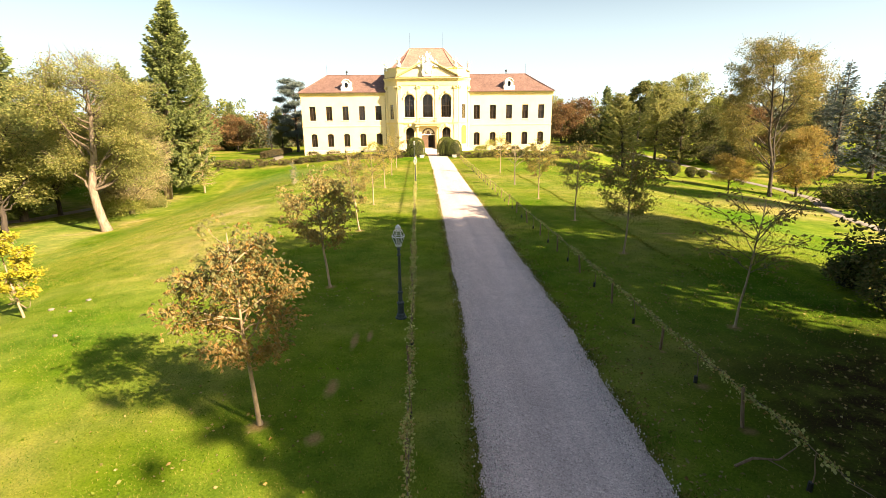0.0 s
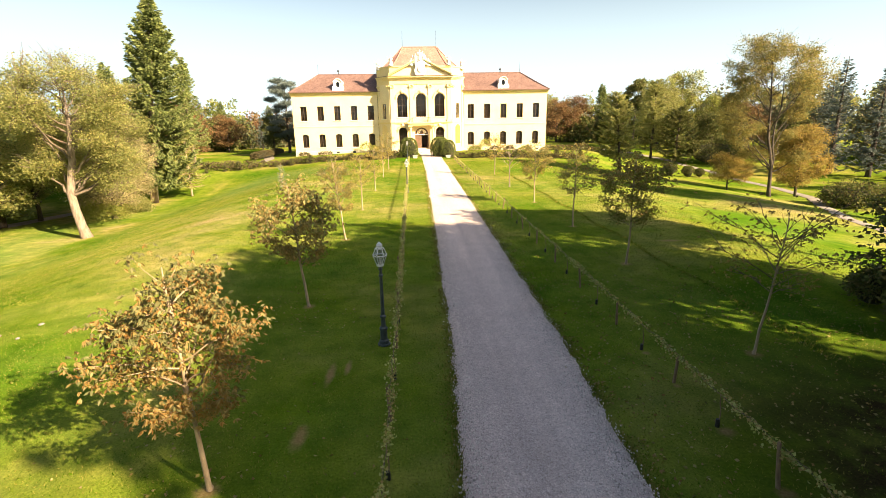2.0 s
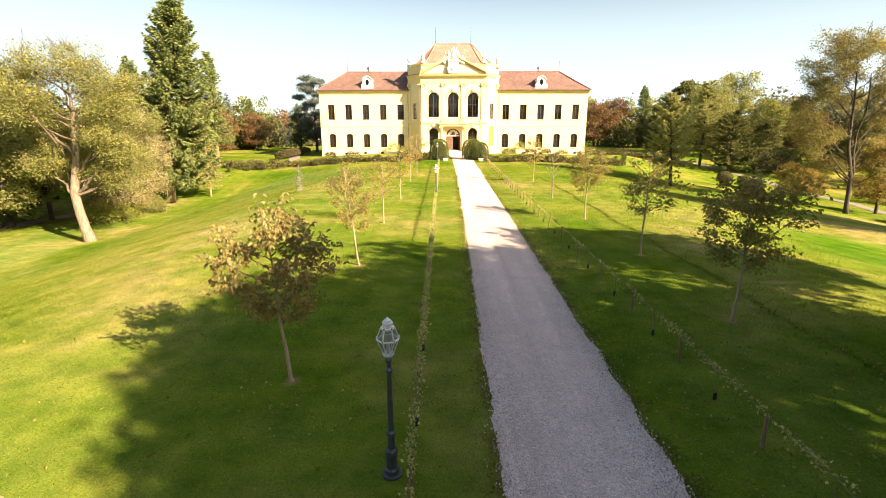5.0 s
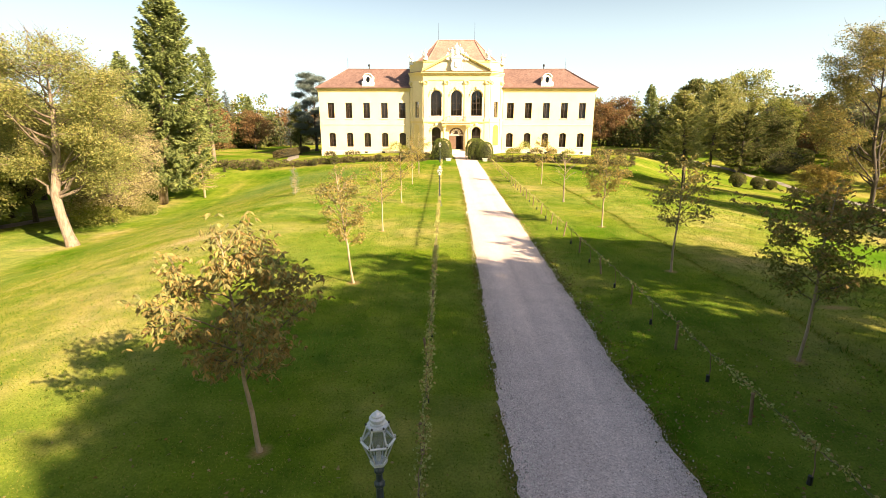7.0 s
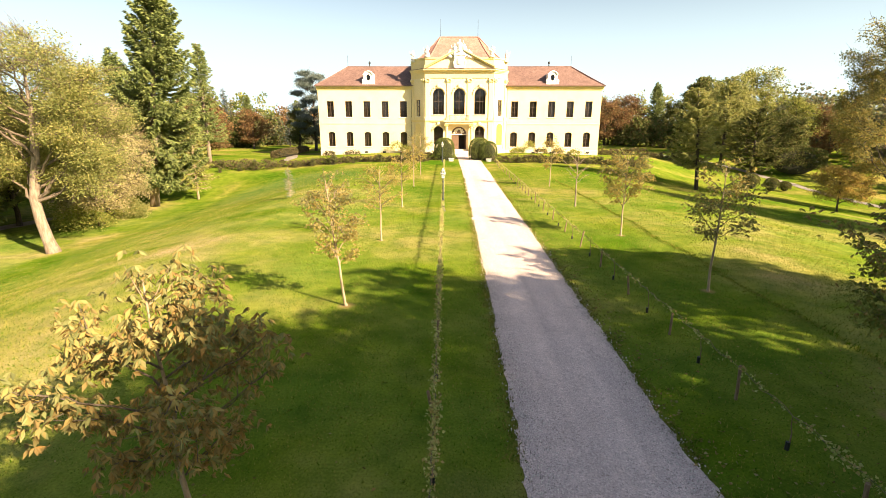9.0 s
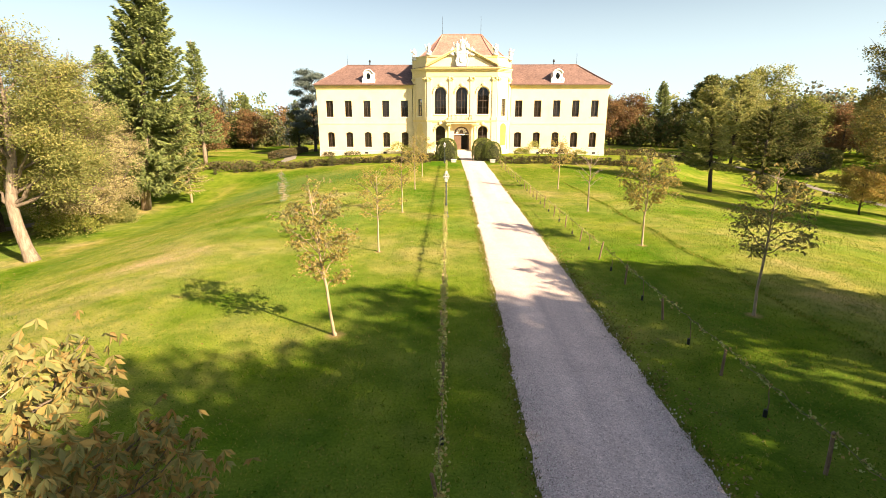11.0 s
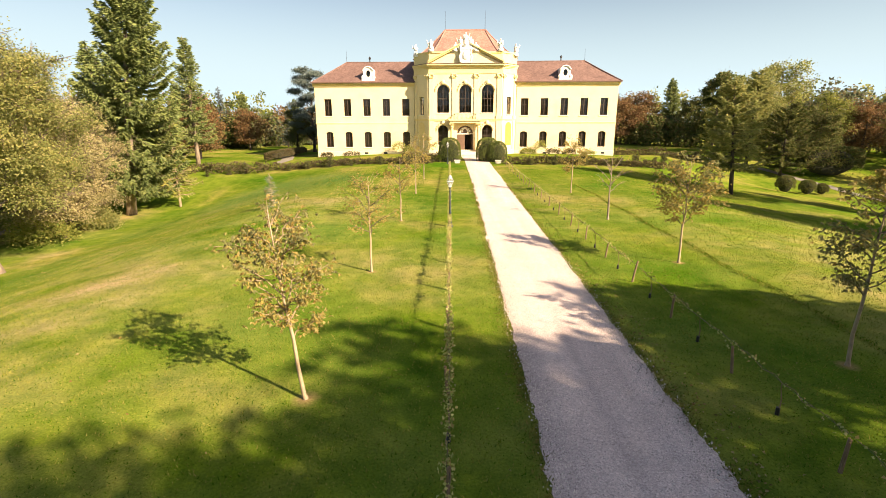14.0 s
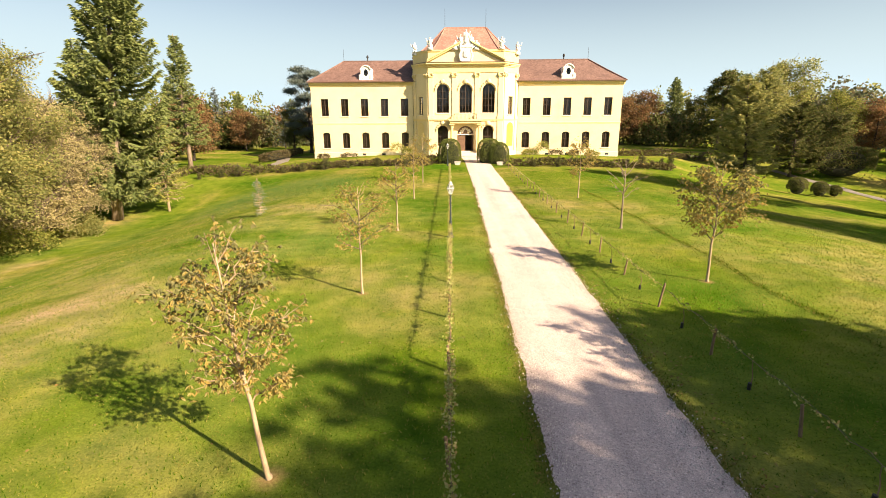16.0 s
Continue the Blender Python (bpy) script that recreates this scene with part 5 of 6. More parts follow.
plant("fir_sapling", conifer(55, 2.9, 0.36, 0.3, L_SILVER, BARK_YOUNG, 0.025, 0.2, 9, 0.15, 0.05, 0.6), -16.2, 59.3, 0, "slim silvery fir sapling on the lawn", "sapling")

# the trees by the right lawn
plant("broadleaf_tree", broadleaf(61, 23.2, 17.0, 4.0, L_GREENGOLD, BARK_DARK, 44, 20, 105, 0.19, 0.26, (-2.6, 0), 2, thin_top=0.3, lobe=0.5, kink=0.5, gap=-0.2, stem=(2.4, 0.4, -3.0)), 51.2, 70.2, 0, "tall thinning tree with two stems, green and orange leaves", "tree", "", 1.02)
plant("broadleaf_tree", broadleaf(62, 5.6, 6.4, 1.3, L_GOLD, BARK_DARK, 10, 18, 80, 0.16, 0.12), 46.6, 73.2, 20, "low orange brown tree beside the tall one", "tree")
plant("broadleaf_tree", broadleaf(69, 11.0, 8.0, 1.4, L_GOLD, BARK_DARK, 16, 22, 60, 0.2, 0.2), 57.0, 72.5, 100, "yellow green tree with orange tips", "tree")
plant("yew_tree", conifer(63, 13.4, 3.7, 3.4, L_OLIVE, BARK_DARK, 0.22, 0.38, 170, 0.4, 0.15, 0.55, 0.1, lean=-1.5), 33.0, 80.7, 0, "olive green conifer with a bare leaning trunk", "tree")
plant("yew_tree", conifer(64, 13.0, 4.6, 1.6, L_DARK, BARK_DARK, 0.26, 0.40, 130, 0.45, 0.2, 0.45, 0.05), 59.0, 112.0, 0, "dense dark evergreen on the lawn", "tree")
plant("yew_tree", conifer(65, 18.0, 4.0, 3.0, L_OLIVE, BARK_DARK, 0.26, 0.45, 120, 0.5, 0.2, 0.5, 0.15), 55.5, 117.0, 90, "tall olive green conifer by the footpath", "tree")
plant("broadleaf_tree", WILLOW, 73.0, 138.0, 30, "tall pale yellow green tree with fine twigs", "tree", "", 1.4)
plant("broadleaf_tree", RUSSET, 57.0, 182.0, 10, "russet tree beside the palace", "tree", "", 1.3, 1.1)
plant("broadleaf_tree", RUSSET, 49.0, 176.0, 130, "russet brown tree beside the palace", "tree", "", 1.15, 1.1)
plant("broadleaf_tree", OAK, 47.0, 190.0, 10, "olive tree behind the palace", "tree", "", 1.2)
plant("spruce_tree", SPRUCE, 65.0, 177.0, 10, "dark spruce beyond the palace", "tree", "", 1.0)
plant("broadleaf_tree", DARK, 69.0, 169.0, 210, "dark green tree beyond the palace", "tree", "", 1.1)
plant("broadleaf_tree", GREEN, 72.0, 160.0, 80, "mid green tree beyond the palace", "tree", "", 1.1)
plant("pine_tree", broadleaf(66, 14.5, 6.5, 7.5, L_DARK, BARK, 9, 20, 46, 0.34, 0.22), 66.0, 151.0, 0, "pine with a tall bare trunk and flat crown", "tree", "", 1.35)
plant("pine_tree", broadleaf(67, 15.0, 6.0, 7.0, L_SPRUCE, BARK, 9, 20, 46, 0.34, 0.22), 69.5, 153.0, 90, "pine with a tall bare trunk and flat crown", "tree", "", 1.35)
plant("broadleaf_tree", OAK, 65.0, 134.0, 60, "olive green tree in the wood", "tree", "", 1.15)
plant("broadleaf_tree", GREEN, 74.0, 124.0, 130, "dark tree in the shaded wood", "tree", "", 1.05)
plant("broadleaf_tree", DARK, 70.0, 119.0, 10, "dark tree in the shaded wood", "tree", "", 0.8)
plant("broadleaf_tree", RUSSET, 81.0, 122.0, 70, "russet brown tree in the wood", "tree", "", 0.95)
plant("broadleaf_tree", DARK, 86.0, 112.0, 330, "dark tree in the shaded wood", "tree", "", 0.9)
plant("spruce_tree", BLUE, 85.0, 99.0, 30, "blue grey spruce at the wood's edge", "tree", "", 1.35)
plant("spruce_tree", BLUE, 88.0, 93.0, 130, "blue grey spruce at the wood's edge", "tree", "", 1.25)
plant("spruce_tree", BLUE, 94.0, 112.0, 230, "blue grey spruce at the wood's edge", "tree", "", 1.15)
plant("spruce_tree", BLUE, 95.0, 82.0, 300, "blue grey spruce at the wood's edge", "tree", "", 1.35)
plant("broadleaf_tree", DARK, 84.0, 70.0, 30, "dark tree in the shaded wood", "tree", "", 1.0)
# tall trees to the sunny side of the drive
SHADE = broadleaf(71, 20.0, 13.5, 3.0, L_DARK, BARK_DARK, 24, 20, 36, 0.68, 0.45, twigs=0)
SHADE_THIN = broadleaf(73, 20.0, 13.0, 9.0, L_DARK, BARK_DARK, 24, 24, 17, 0.5, 0.4, twigs=0)
SHADE_TALL = broadleaf(75, 22.0, 11.5, 9.5, L_DARK, BARK_DARK, 26, 22, 44, 0.58, 0.42, twigs=0)
SHADE_LOW = broadleaf(77, 10.6, 10.5, 4.2, L_DARK, BARK_DARK, 26, 22, 40, 0.5, 0.3, twigs=0)
SHADE_SLIM = broadleaf(76, 17.6, 9.5, 9.8, L_DARK, BARK_DARK, 20, 22, 40, 0.45, 0.35, twigs=0)
plant("broadleaf_tree", broadleaf(72, 8.5, 8.0, 0.4, L_DARK, BARK_DARK, 18, 24, 70, 0.2, 0.25), 19.7, 16.9, 0, "dark spreading tree with boughs down to the lawn", "tree")
# out of view, placed so their shadows fall on drive and lawn
for made, x, y, turn, k in (
    (SHADE_THIN, 26.2, 12.5, 0, 1.075), (SHADE_SLIM, 28.9, 21.8, 60, 1.0), (SHADE_TALL, 21.6, 3.4, 80, 0.98), (SHADE_THIN, 18.8, 9.4, 30, 0.93),
    # SHADE_LOW and the southern ones also added to block sky light
    (SHADE, 26.0, -5.4, 200, 1.13), (SHADE, 21.5, -10.5, 300, 0.78), (SHADE, 30.5, -13.0, 140, 1.03), (SHADE_LOW, 13.6, 3.4, 120, 1.06), (SHADE, 18.5, -4.5, 10, 0.66),
    (SHADE, 11.0, -12.0, 60, 0.75), (SHADE, 17.5, -14.0, 20, 0.76), (SHADE, 38.0, -8.0, 290, 0.8), (SHADE, 32.0, -18.0, 250, 1.1), (SHADE, 15.5, -27.0, 90, 1.0),
    # unseen trees behind the camera, added only to darken the near ground
    (SHADE, 5.5, -13.5, 30, 0.72), (SHADE, -3.5, -12.5, 200, 0.75), (SHADE, -12.0, -11.0, 100, 0.7), (SHADE, -22.0, -12.0, 320, 0.75),
):
    plant("broadleaf_tree", made, x, y, turn, "unseen tall dark broadleaved tree placed for its shade", "tree", "tall trees that shade the drive", k)

plant("broadleaf_tree", broadleaf(74, 30.0, 12.0, 9.0, L_DARK, BARK_DARK, 24, 22, 46, 0.5, 0.45), 59.5, 43.0, 0, "very tall dark tree beyond the footpath", "tree")

# far woods that close the park
def far_wood(name, x0, y0, x1, y1, n, hmin, hmax, leaf, seed):
    rng, nr = random.Random(seed), np.random.default_rng(seed)
    centres, ways = [], []
    for i in range(n):
        t = rng.random()
        x, y = x0 + (x1 - x0) * t + rng.uniform(-7, 7), y0 + (y1 - y0) * t + rng.uniform(-7, 7)
        h, r = rng.uniform(hmin, hmax), rng.uniform(3.0, 5.0)
        g = ground_z(x, y)
        for k in range(26):
            u = rng.random()
            q = r * math.sin(math.pi * (0.2 + 0.72 * u)) * rng.uniform(0.4, 1.0)
            a = rng.uniform(0, 6.283)
            c = np.array((x + math.cos(a) * q, y + math.sin(a) * q, g + 0.5 + h * u))
            centres.append(c + nr.normal(size=(14, 3)) * np.array((0.8, 0.8, 0.6)))
            ways.append(nr.normal(size=(14, 3)) + np.array((0, 0, -0.3)))
    me = leaf_mesh(name, np.concatenate(centres), np.concatenate(ways), 0.85, 0.62, leaf, nr)
    tagged(part(name, me, None), "distant mixed autumn woodland behind the park", "woodland", kind="stuff")


far_wood("far_wood", -150, 60, -70, 200, 70, 9, 17, L_GREEN, 1)
far_wood("far_wood", -100, 175, -25, 200, 60, 7, 12, L_RED, 2)
far_wood("far_wood", -85, 165, -40, 185, 30, 5, 9, L_HAZY, 9)
far_wood("far_wood", -72, 100, -64, 180, 30, 7, 13, L_DARK, 3)
far_wood("far_wood", 42, 210, 170, 165, 80, 11, 18, L_OLIVE, 4)
far_wood("far_wood", 82, 148, 130, 80, 60, 10, 17, L_HAZY, 5)
far_wood("far_wood", 108, 80, 100, -20, 50, 9, 17, L_HAZY, 6)
far_wood("far_wood", 50, 180, 82, 145, 16, 5, 10, L_DARK, 7)
far_wood("far_wood", -60, 40, -90, 100, 40, 6, 12, L_DARK, 8)


# ---- clipped and wild shrubs ----
def shrub(name, x, y, w, d, h, leaf, size, count, label, category, seed, group="", square=2.0, core=True, z0=0.0, rough=0.06, sit=0.5):
    """A dense bush: leaves all over a solid core, its inner shade put into dark colour."""
    rng, nr = random.Random(seed), np.random.default_rng(seed)
    ob = empty(name, pose(x, y, ground_z(x, y)), label, category, group)
    dirs = nr.normal(size=(count, 3))
    dirs[:, 2] = np.abs(dirs[:, 2]) * 1.1 - 0.25
    dirs /= np.linalg.norm(dirs, axis=1, keepdims=True)
    e = (np.abs(dirs) ** square).sum(axis=1, keepdims=True) ** (-1 / square)
    P = dirs * e * np.array((w / 2, d / 2, h * (1 - sit))) + np.array((0, 0, h * sit + z0))
    P += nr.normal(size=P.shape) * rough
    P = np.where(P[:, 2:] < 0.02, P * np.array((1, 1, -0.6)) + np.array((0, 0, 0.03)), P)
    part("foliage", leaf_mesh("foliage", P, dirs + nr.normal(size=P.shape) * 0.7, size, size * 0.6, leaf, nr), None, ob)
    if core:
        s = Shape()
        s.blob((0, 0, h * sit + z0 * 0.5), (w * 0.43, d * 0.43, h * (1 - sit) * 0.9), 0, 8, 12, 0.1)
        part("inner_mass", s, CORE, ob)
    return ob


YEWS = "clipped yews at the entrance"
YEW_LEFT, YEW_RIGHT = (-2.15, 101.3), (4.1, 101.8)
shrub("topiary_yew", YEW_LEFT[0], YEW_LEFT[1], 3.5, 3.9, 3.75, L_YEW, 0.10, 17000, "clipped domed yew beside the entrance steps", "topiary", 1, YEWS, 2.8, sit=0.3, rough=0.03)
shrub("topiary_yew", YEW_RIGHT[0], YEW_RIGHT[1], 3.6, 3.9, 3.75, L_YEW, 0.10, 17000, "clipped domed yew beside the entrance steps", "topiary", 2, YEWS, 2.8, sit=0.3, rough=0.03)
shrub("topiary_yew", YEW_RIGHT[0] + 1.5, YEW_RIGHT[1] - 0.9, 3.2, 3.6, 3.2, L_YEW, 0.10, 12000, "lower clipped yew joined to the larger one", "topiary", 3, YEWS, 2.8, sit=0.3, rough=0.03)
for i, (x, y, w) in enumerate(((49.0, 95.0, 2.25), (53.8, 97.0, 2.0), (56.8, 98.0, 1.5))):
    shrub("round_bush", x, y, w, w, w * 1.1, L_DARK, 0.16, 2200, "rounded dark green bush on the lawn", "bush", 10 + i, "three bushes on the lawn", 2.4)
shrub("dark_bush", 16.7, 18.4, 1.3, 1.3, 1.25, L_DARK, 0.12, 2600, "dark round evergreen bush in the shade", "bush", 20, rough=0.12)
shrub("dark_bush", 15.8, 15.5, 1.7, 1.7, 1.5, L_DARK, 0.12, 3200, "dark spreading bush in the shade", "bush", 21, rough=0.16)
shrub("dark_bush", 57.0, 62.5, 7.0, 5.0, 2.8, L_DARK, 0.25, 6000, "wide dark shrub beside the footpath", "bush", 22, rough=0.4)
shrub("clipped_hedge", 67.0, 111.0, 10.5, 3.0, 5.2, L_DARK, 0.3, 7000, "tall dark clipped hedge in the shade", "hedge", 23, "", 5.0)
for i, (x, y, w, h, mat) in enumerate(((-40.0, 63.5, 4.5, 2.2, L_GREEN), (-42.5, 68.0, 5.5, 2.8, L_GREEN), (-44.5, 74.0, 5.0, 2.6, L_OLIVE), (-39.5, 70.5, 2.6, 1.5, L_OLIVE))):
    shrub("wild_shrub", x, y, w, w * 0.8, h, mat, 0.2, 3200, "loose undergrowth shrub at the wood's edge", "shrub", 40 + i, "undergrowth at the wood's edge", core=False, rough=0.4)
shrub("low_hedge", -36.5, 122.0, 1.6, 22.0, 1.6, L_HEDGE, 0.25, 5000, "dark low hedge along the side path", "hedge", 24, "", 6.0)
for i, (x, w, h, mat) in enumerate(((-12.5, 2.4, 2.2, L_WILLOW), (-10.6, 1.6, 1.4, L_GREEN), (13.0, 2.6, 0.8, L_GREEN), (15.5, 2.0, 2.4, L_WILLOW), (18.0, 2.2, 0.9, L_HEDGE), (21.5, 1.6, 0.9, L_HEDGE), (25.0, 2.4, 0.8, L_GREEN), (-22, 3.0, 0.6, L_HEDGE), (-27, 2.0, 0.7, L_HEDGE))):
    shrub("wall_shrub", x, 117.6 + 0.3 * (i % 2), w, 1.4, h, mat, 0.2, 700, "loose shrub against the palace wall", "shrub", 30 + i, "shrubs along the palace wall", core=False, rough=0.2)


def border(name, x0, x1, y, depth, h, seed):
    """A long bed of autumn shrubs and perennials."""
    rng, nr = random.Random(seed), np.random.default_rng(seed)
    centres, ways = [], []
    x = x0
    while x < x1:
        w, hh = rng.uniform(0.5, 1.1), h * rng.uniform(0.6, 1.25)
        n = int(120 * w)
        d = nr.normal(size=(n, 3))
        d /= np.linalg.norm(d, axis=1, keepdims=True)
        yy = y + rng.uniform(-depth, depth) / 2
        p = d * np.array((w, 0.8, hh / 2)) * nr.uniform(0.6, 1.05, (n, 1)) + np.array((x, yy, ground_z(x, yy) + hh / 2))
        centres.append(p)
        ways.append(d + np.array((0, 0, 0.3)))
        x += w * 0.5
    me = leaf_mesh(name, np.concatenate(centres), np.concatenate(ways), 0.26, 0.15, L_HEDGE, nr)
    tagged(part(name, me, None), "long bed of brown and green autumn perennials", "flower bed", kind="stuff")


border("flower_bed", -29, -5.5, 98.0, 1.6, 0.8, 1)
border("flower_bed", 7.0, 31, 97.0, 1.6, 1.0, 2)
border("flower_bed", -44, -30, 98.0, 3.5, 1.1, 3)
border("flower_bed", -9.5, -3.8, 101.0, 2.4, 1.2, 5)
border("flower_bed", 30, 52, 122.0, 3.5, 1.2, 4)
CONE = conifer(81, 1.5, 0.42, 0.06, L_DARK, BARK_DARK, 0.03, 0.1, 18, 0.14, 0.1, 0.5)
for i, (x, y) in enumerate(((-27.5, 96.4), (-24.5, 96.3), (-21, 96.4), (-17.5, 96.2), (-13, 96.4), (-8.5, 96.2), (10.5, 95.6), (14, 95.4), (18.5, 95.6), (22, 95.8), (24.5, 96.6), (27, 97.5), (29, 98.6), (31, 100), (33, 101.5), (-40, 95), (-37, 96), (-34.5, 96.4))):
    plant("cone_yew", CONE, x, y, i * 50, "small cone-shaped evergreen before the bed", "topiary", "cone evergreens along the bed", 1.0 + 0.3 * ((i * 7) % 3 - 1))


# ---- lamp posts ----
s = Shape()
s.lathe([(0.012, 0), (0.014, 0.012), (0.006, 0.026)], 6)
KNOB = s.mesh("knob", RODIRON)


def lamp_post(x, y, turn=10):
    ob = empty("street_lamp", pose(x, y, ground_z(x, y), 0, 0, turn), "grey green cast iron park lamp with six-sided glass lantern", "lamp", "park lamps along the drive")
    s = Shape()
    s.lathe([(0.20, 0), (0.20, 0.05), (0.155, 0.07), (0.15, 0.16), (0.115, 0.2), (0.105, 0.5), (0.13, 0.53), (0.13, 0.58), (0.09, 0.63)], 12)
    part("base", s, IRON, ob, smooth_shade=False)
    s = Shape()
    s.lathe([(0.075, 0.62), (0.068, 0.9), (0.095, 0.93), (0.095, 0.98), (0.06, 1.02), (0.052, 1.7), (0.046, 2.25), (0.07, 2.28), (0.07, 2.32), (0.043, 2.36), (0.04, 2.46), (0.065, 2.49), (0.065, 2.53), (0.04, 2.57), (0.042, 2.63)], 12)
    part("pole", s, IRON, ob, smooth_shade=False)
    z0, z1, z2 = 2.61, 2.94, 3.15
    r0, r1, r2 = 0.08, 0.208, 0.13
    s = Shape()
    s.lathe([(0.05, 2.58), (0.11, 2.61), (0.115, 2.65), (0.07, 2.66)], 6)
    ring = lambda r, z: [(r * math.cos(math.pi * k / 3), r * math.sin(math.pi * k / 3), z) for k in range(6)]
    A, B, C = ring(r0, z0), ring(r1, z1), ring(r2, z2)
    for k in range(6):
        s.tube([A[k], B[k], C[k]], [0.011] * 3, 5)
        s.tube([B[k], B[(k + 1) % 6]], [0.017] * 2, 5)
        s.tube([A[k], A[(k + 1) % 6]], [0.014] * 2, 5)
        s.tube([C[k], C[(k + 1) % 6]], [0.016] * 2, 5)
        s.lathe([(0.018, 0), (0.012, 0.06)], 5, at=B[k])
    lantern = part("lantern", s, ZINC, ob, "light grey metal lantern frame")
    g = Shape()
    for k in range(6):
        j = (k + 1) % 6
        g.face([A[k], A[j], B[j], B[k]])
        g.face([B[k], B[j], C[j], C[k]])
    part("pane", g, LANTERN_GLASS, lantern, "milky grey lantern glass").visible_shadow = False
    s = Shape()
    s.lathe([(0.118, z2 - 0.01), (0.15, z2), (0.15, z2 + 0.018), (0.10, z2 + 0.03)], 6)
    s.lathe([(0.095, z2 + 0.028), (0.095, z2 + 0.05), (0.08, z2 + 0.06), (0.085, z2 + 0.085), (0.1, z2 + 0.095), (0.1, z2 + 0.115), (0.075, z2 + 0.135), (0.07, z2 + 0.155), (0.045, z2 + 0.17), (0.025, z2 + 0.195), (0.004, z2 + 0.215)], 16)
    part("cap", s, ZINC, lantern, "tiered light grey metal cap")
    for p in ring(0.142, z2 + 0.018) + ring(r1 + 0.005, z1 + 0.012):
        part("knob", KNOB, None, lantern, at=pose(*p))
    s = Shape()
    s.lathe([(0.03, 2.66), (0.035, 2.8), (0.02, 2.86)], 8)
    part("bulb", s, STATUE, lantern)


for x, y in ((-1.36, 16.35), (-1.4, 51.2), (-2.4, 97.0)):
    lamp_post(x, y)


# ---- the vine rows on both sides of the drive ----
def post_mesh(seed, h):
    rng = random.Random(seed)
    s = Shape()
    s.tube([(0, 0, -0.1), (rng.uniform(-0.01, 0.01), 0, 0.4 * h), (rng.uniform(-0.02, 0.02), rng.uniform(-0.02, 0.02), h), (0, 0, h + 0.015)], [0.042, 0.04, 0.037, 0.026], 8)
    return s.mesh("post", POST_WOOD)


POSTS = [post_mesh(i, 0.78 + 0.07 * (i % 3)) for i in range(4)]


def vine_mesh(seed, length, count, leaf, low, high, spread, size=0.07):
    """A stretch of vine trained on a wire: a thin stem with small leaves."""
    rng, nr = random.Random(seed), np.random.default_rng(seed)
    knots = nr.uniform(0, length, 9)
    t = np.where(nr.random(count) < 0.7, np.clip(nr.choice(knots, count) + nr.normal(size=count) * 0.14, 0, length), nr.uniform(0, length, count))
    zz = high - 0.06 + 0.05 * np.sin(t * 2.3 + seed) + nr.normal(size=count) * spread * 0.9
    fall = nr.random(count) < 0.25
    zz = np.where(fall, nr.uniform(low, high, count), zz)
    P = np.stack([nr.normal(size=count) * spread, t, zz], axis=1)
    return leaf_mesh("vine_leaves", P, nr.normal(size=(count, 3)) + np.array((0, 0, -0.3)), size, size * 0.8, leaf, nr)


def row(xs, ys, leaf_counts, seed, leaf, low, spread):
    g = "vine row posts"
    for i, y in enumerate(ys):
        x = xs(y)
        ob = empty("vine_post", pose(x, y, ground_z(x, y), ((seed * i * 7) % 13 - 6) * 1.2, ((i * 5) % 13 - 6) * 1.2, i * 40), "short weathered wooden post of the vine row", "post", g)
        part("post", POSTS[i % 4], None, ob)
        rng = random.Random(seed * 100 + i)
        if i + 1 < len(ys):
            ym, ln = (y + ys[i + 1]) / 2, ys[i + 1] - y
            v = empty("vine", pose(x, y, ground_z(x, y)), "thin vine trained along a wire between posts", "vine", "vines along the drive")
            s = Shape()
            s.tube([(0, 0, 0.86), (0, ln * 0.5, 0.8), (0, ln, 0.86)], [0.004] * 3, 3)
            part("wire", s, RODIRON, v)
            s = Shape()
            stem = [(0, ln / 2, 0)] + [(0.03 * math.sin(k), ln / 2 + 0.02 * math.cos(k * 2), 0.2 * k) for k in range(1, 5)]
            s.tube(stem, taper(0.016, 0.009, 5), 5)
            for q in (-1, 1):
                arm = [(0, ln / 2, 0.8)] + [(0.04 * math.sin(k * 1.7 + i), ln / 2 + q * ln * 0.46 * k / 5, 0.83 + 0.05 * math.sin(k * 2 + i)) for k in range(1, 6)]
                s.tube(arm, taper(0.01, 0.005, 6), 4)
            part("stem", s, POST_WOOD, v)
            n = leaf_counts[i % len(leaf_counts)]
            if n:
                part("leaves", vine_mesh(seed * 10 + i, ln, n, leaf, low, 0.9, spread), None, v)
            s = Shape()
            s.lathe([(0.045, -0.02), (0.048, 0.0), (0.045, 0.19), (0.035, 0.19)], 8, at=(0, ln / 2, 0))
            part("guard", s, GUARD, v, "black plastic stem guard")


L_VINE = leafy("vine_leaves", [(0.18, 0.24, 0.05), (0.38, 0.43, 0.13), (0.58, 0.58, 0.26), (0.44, 0.34, 0.14)], 0.4, 0.7, 0.03)
row(lambda y: -0.75 - 0.014 * y, [4.6 + 3.82 * i for i in range(24)], (340, 480, 240, 400, 540, 290), 1, L_VINE, 0.12, 0.06)
row(lambda y: 6.5, [1.95 + 3.82 * i for i in range(25)], (420, 380, 400, 340, 300, 240) + (110, 70, 130, 50) * 5, 2, L_VINE, 0.62, 0.035)

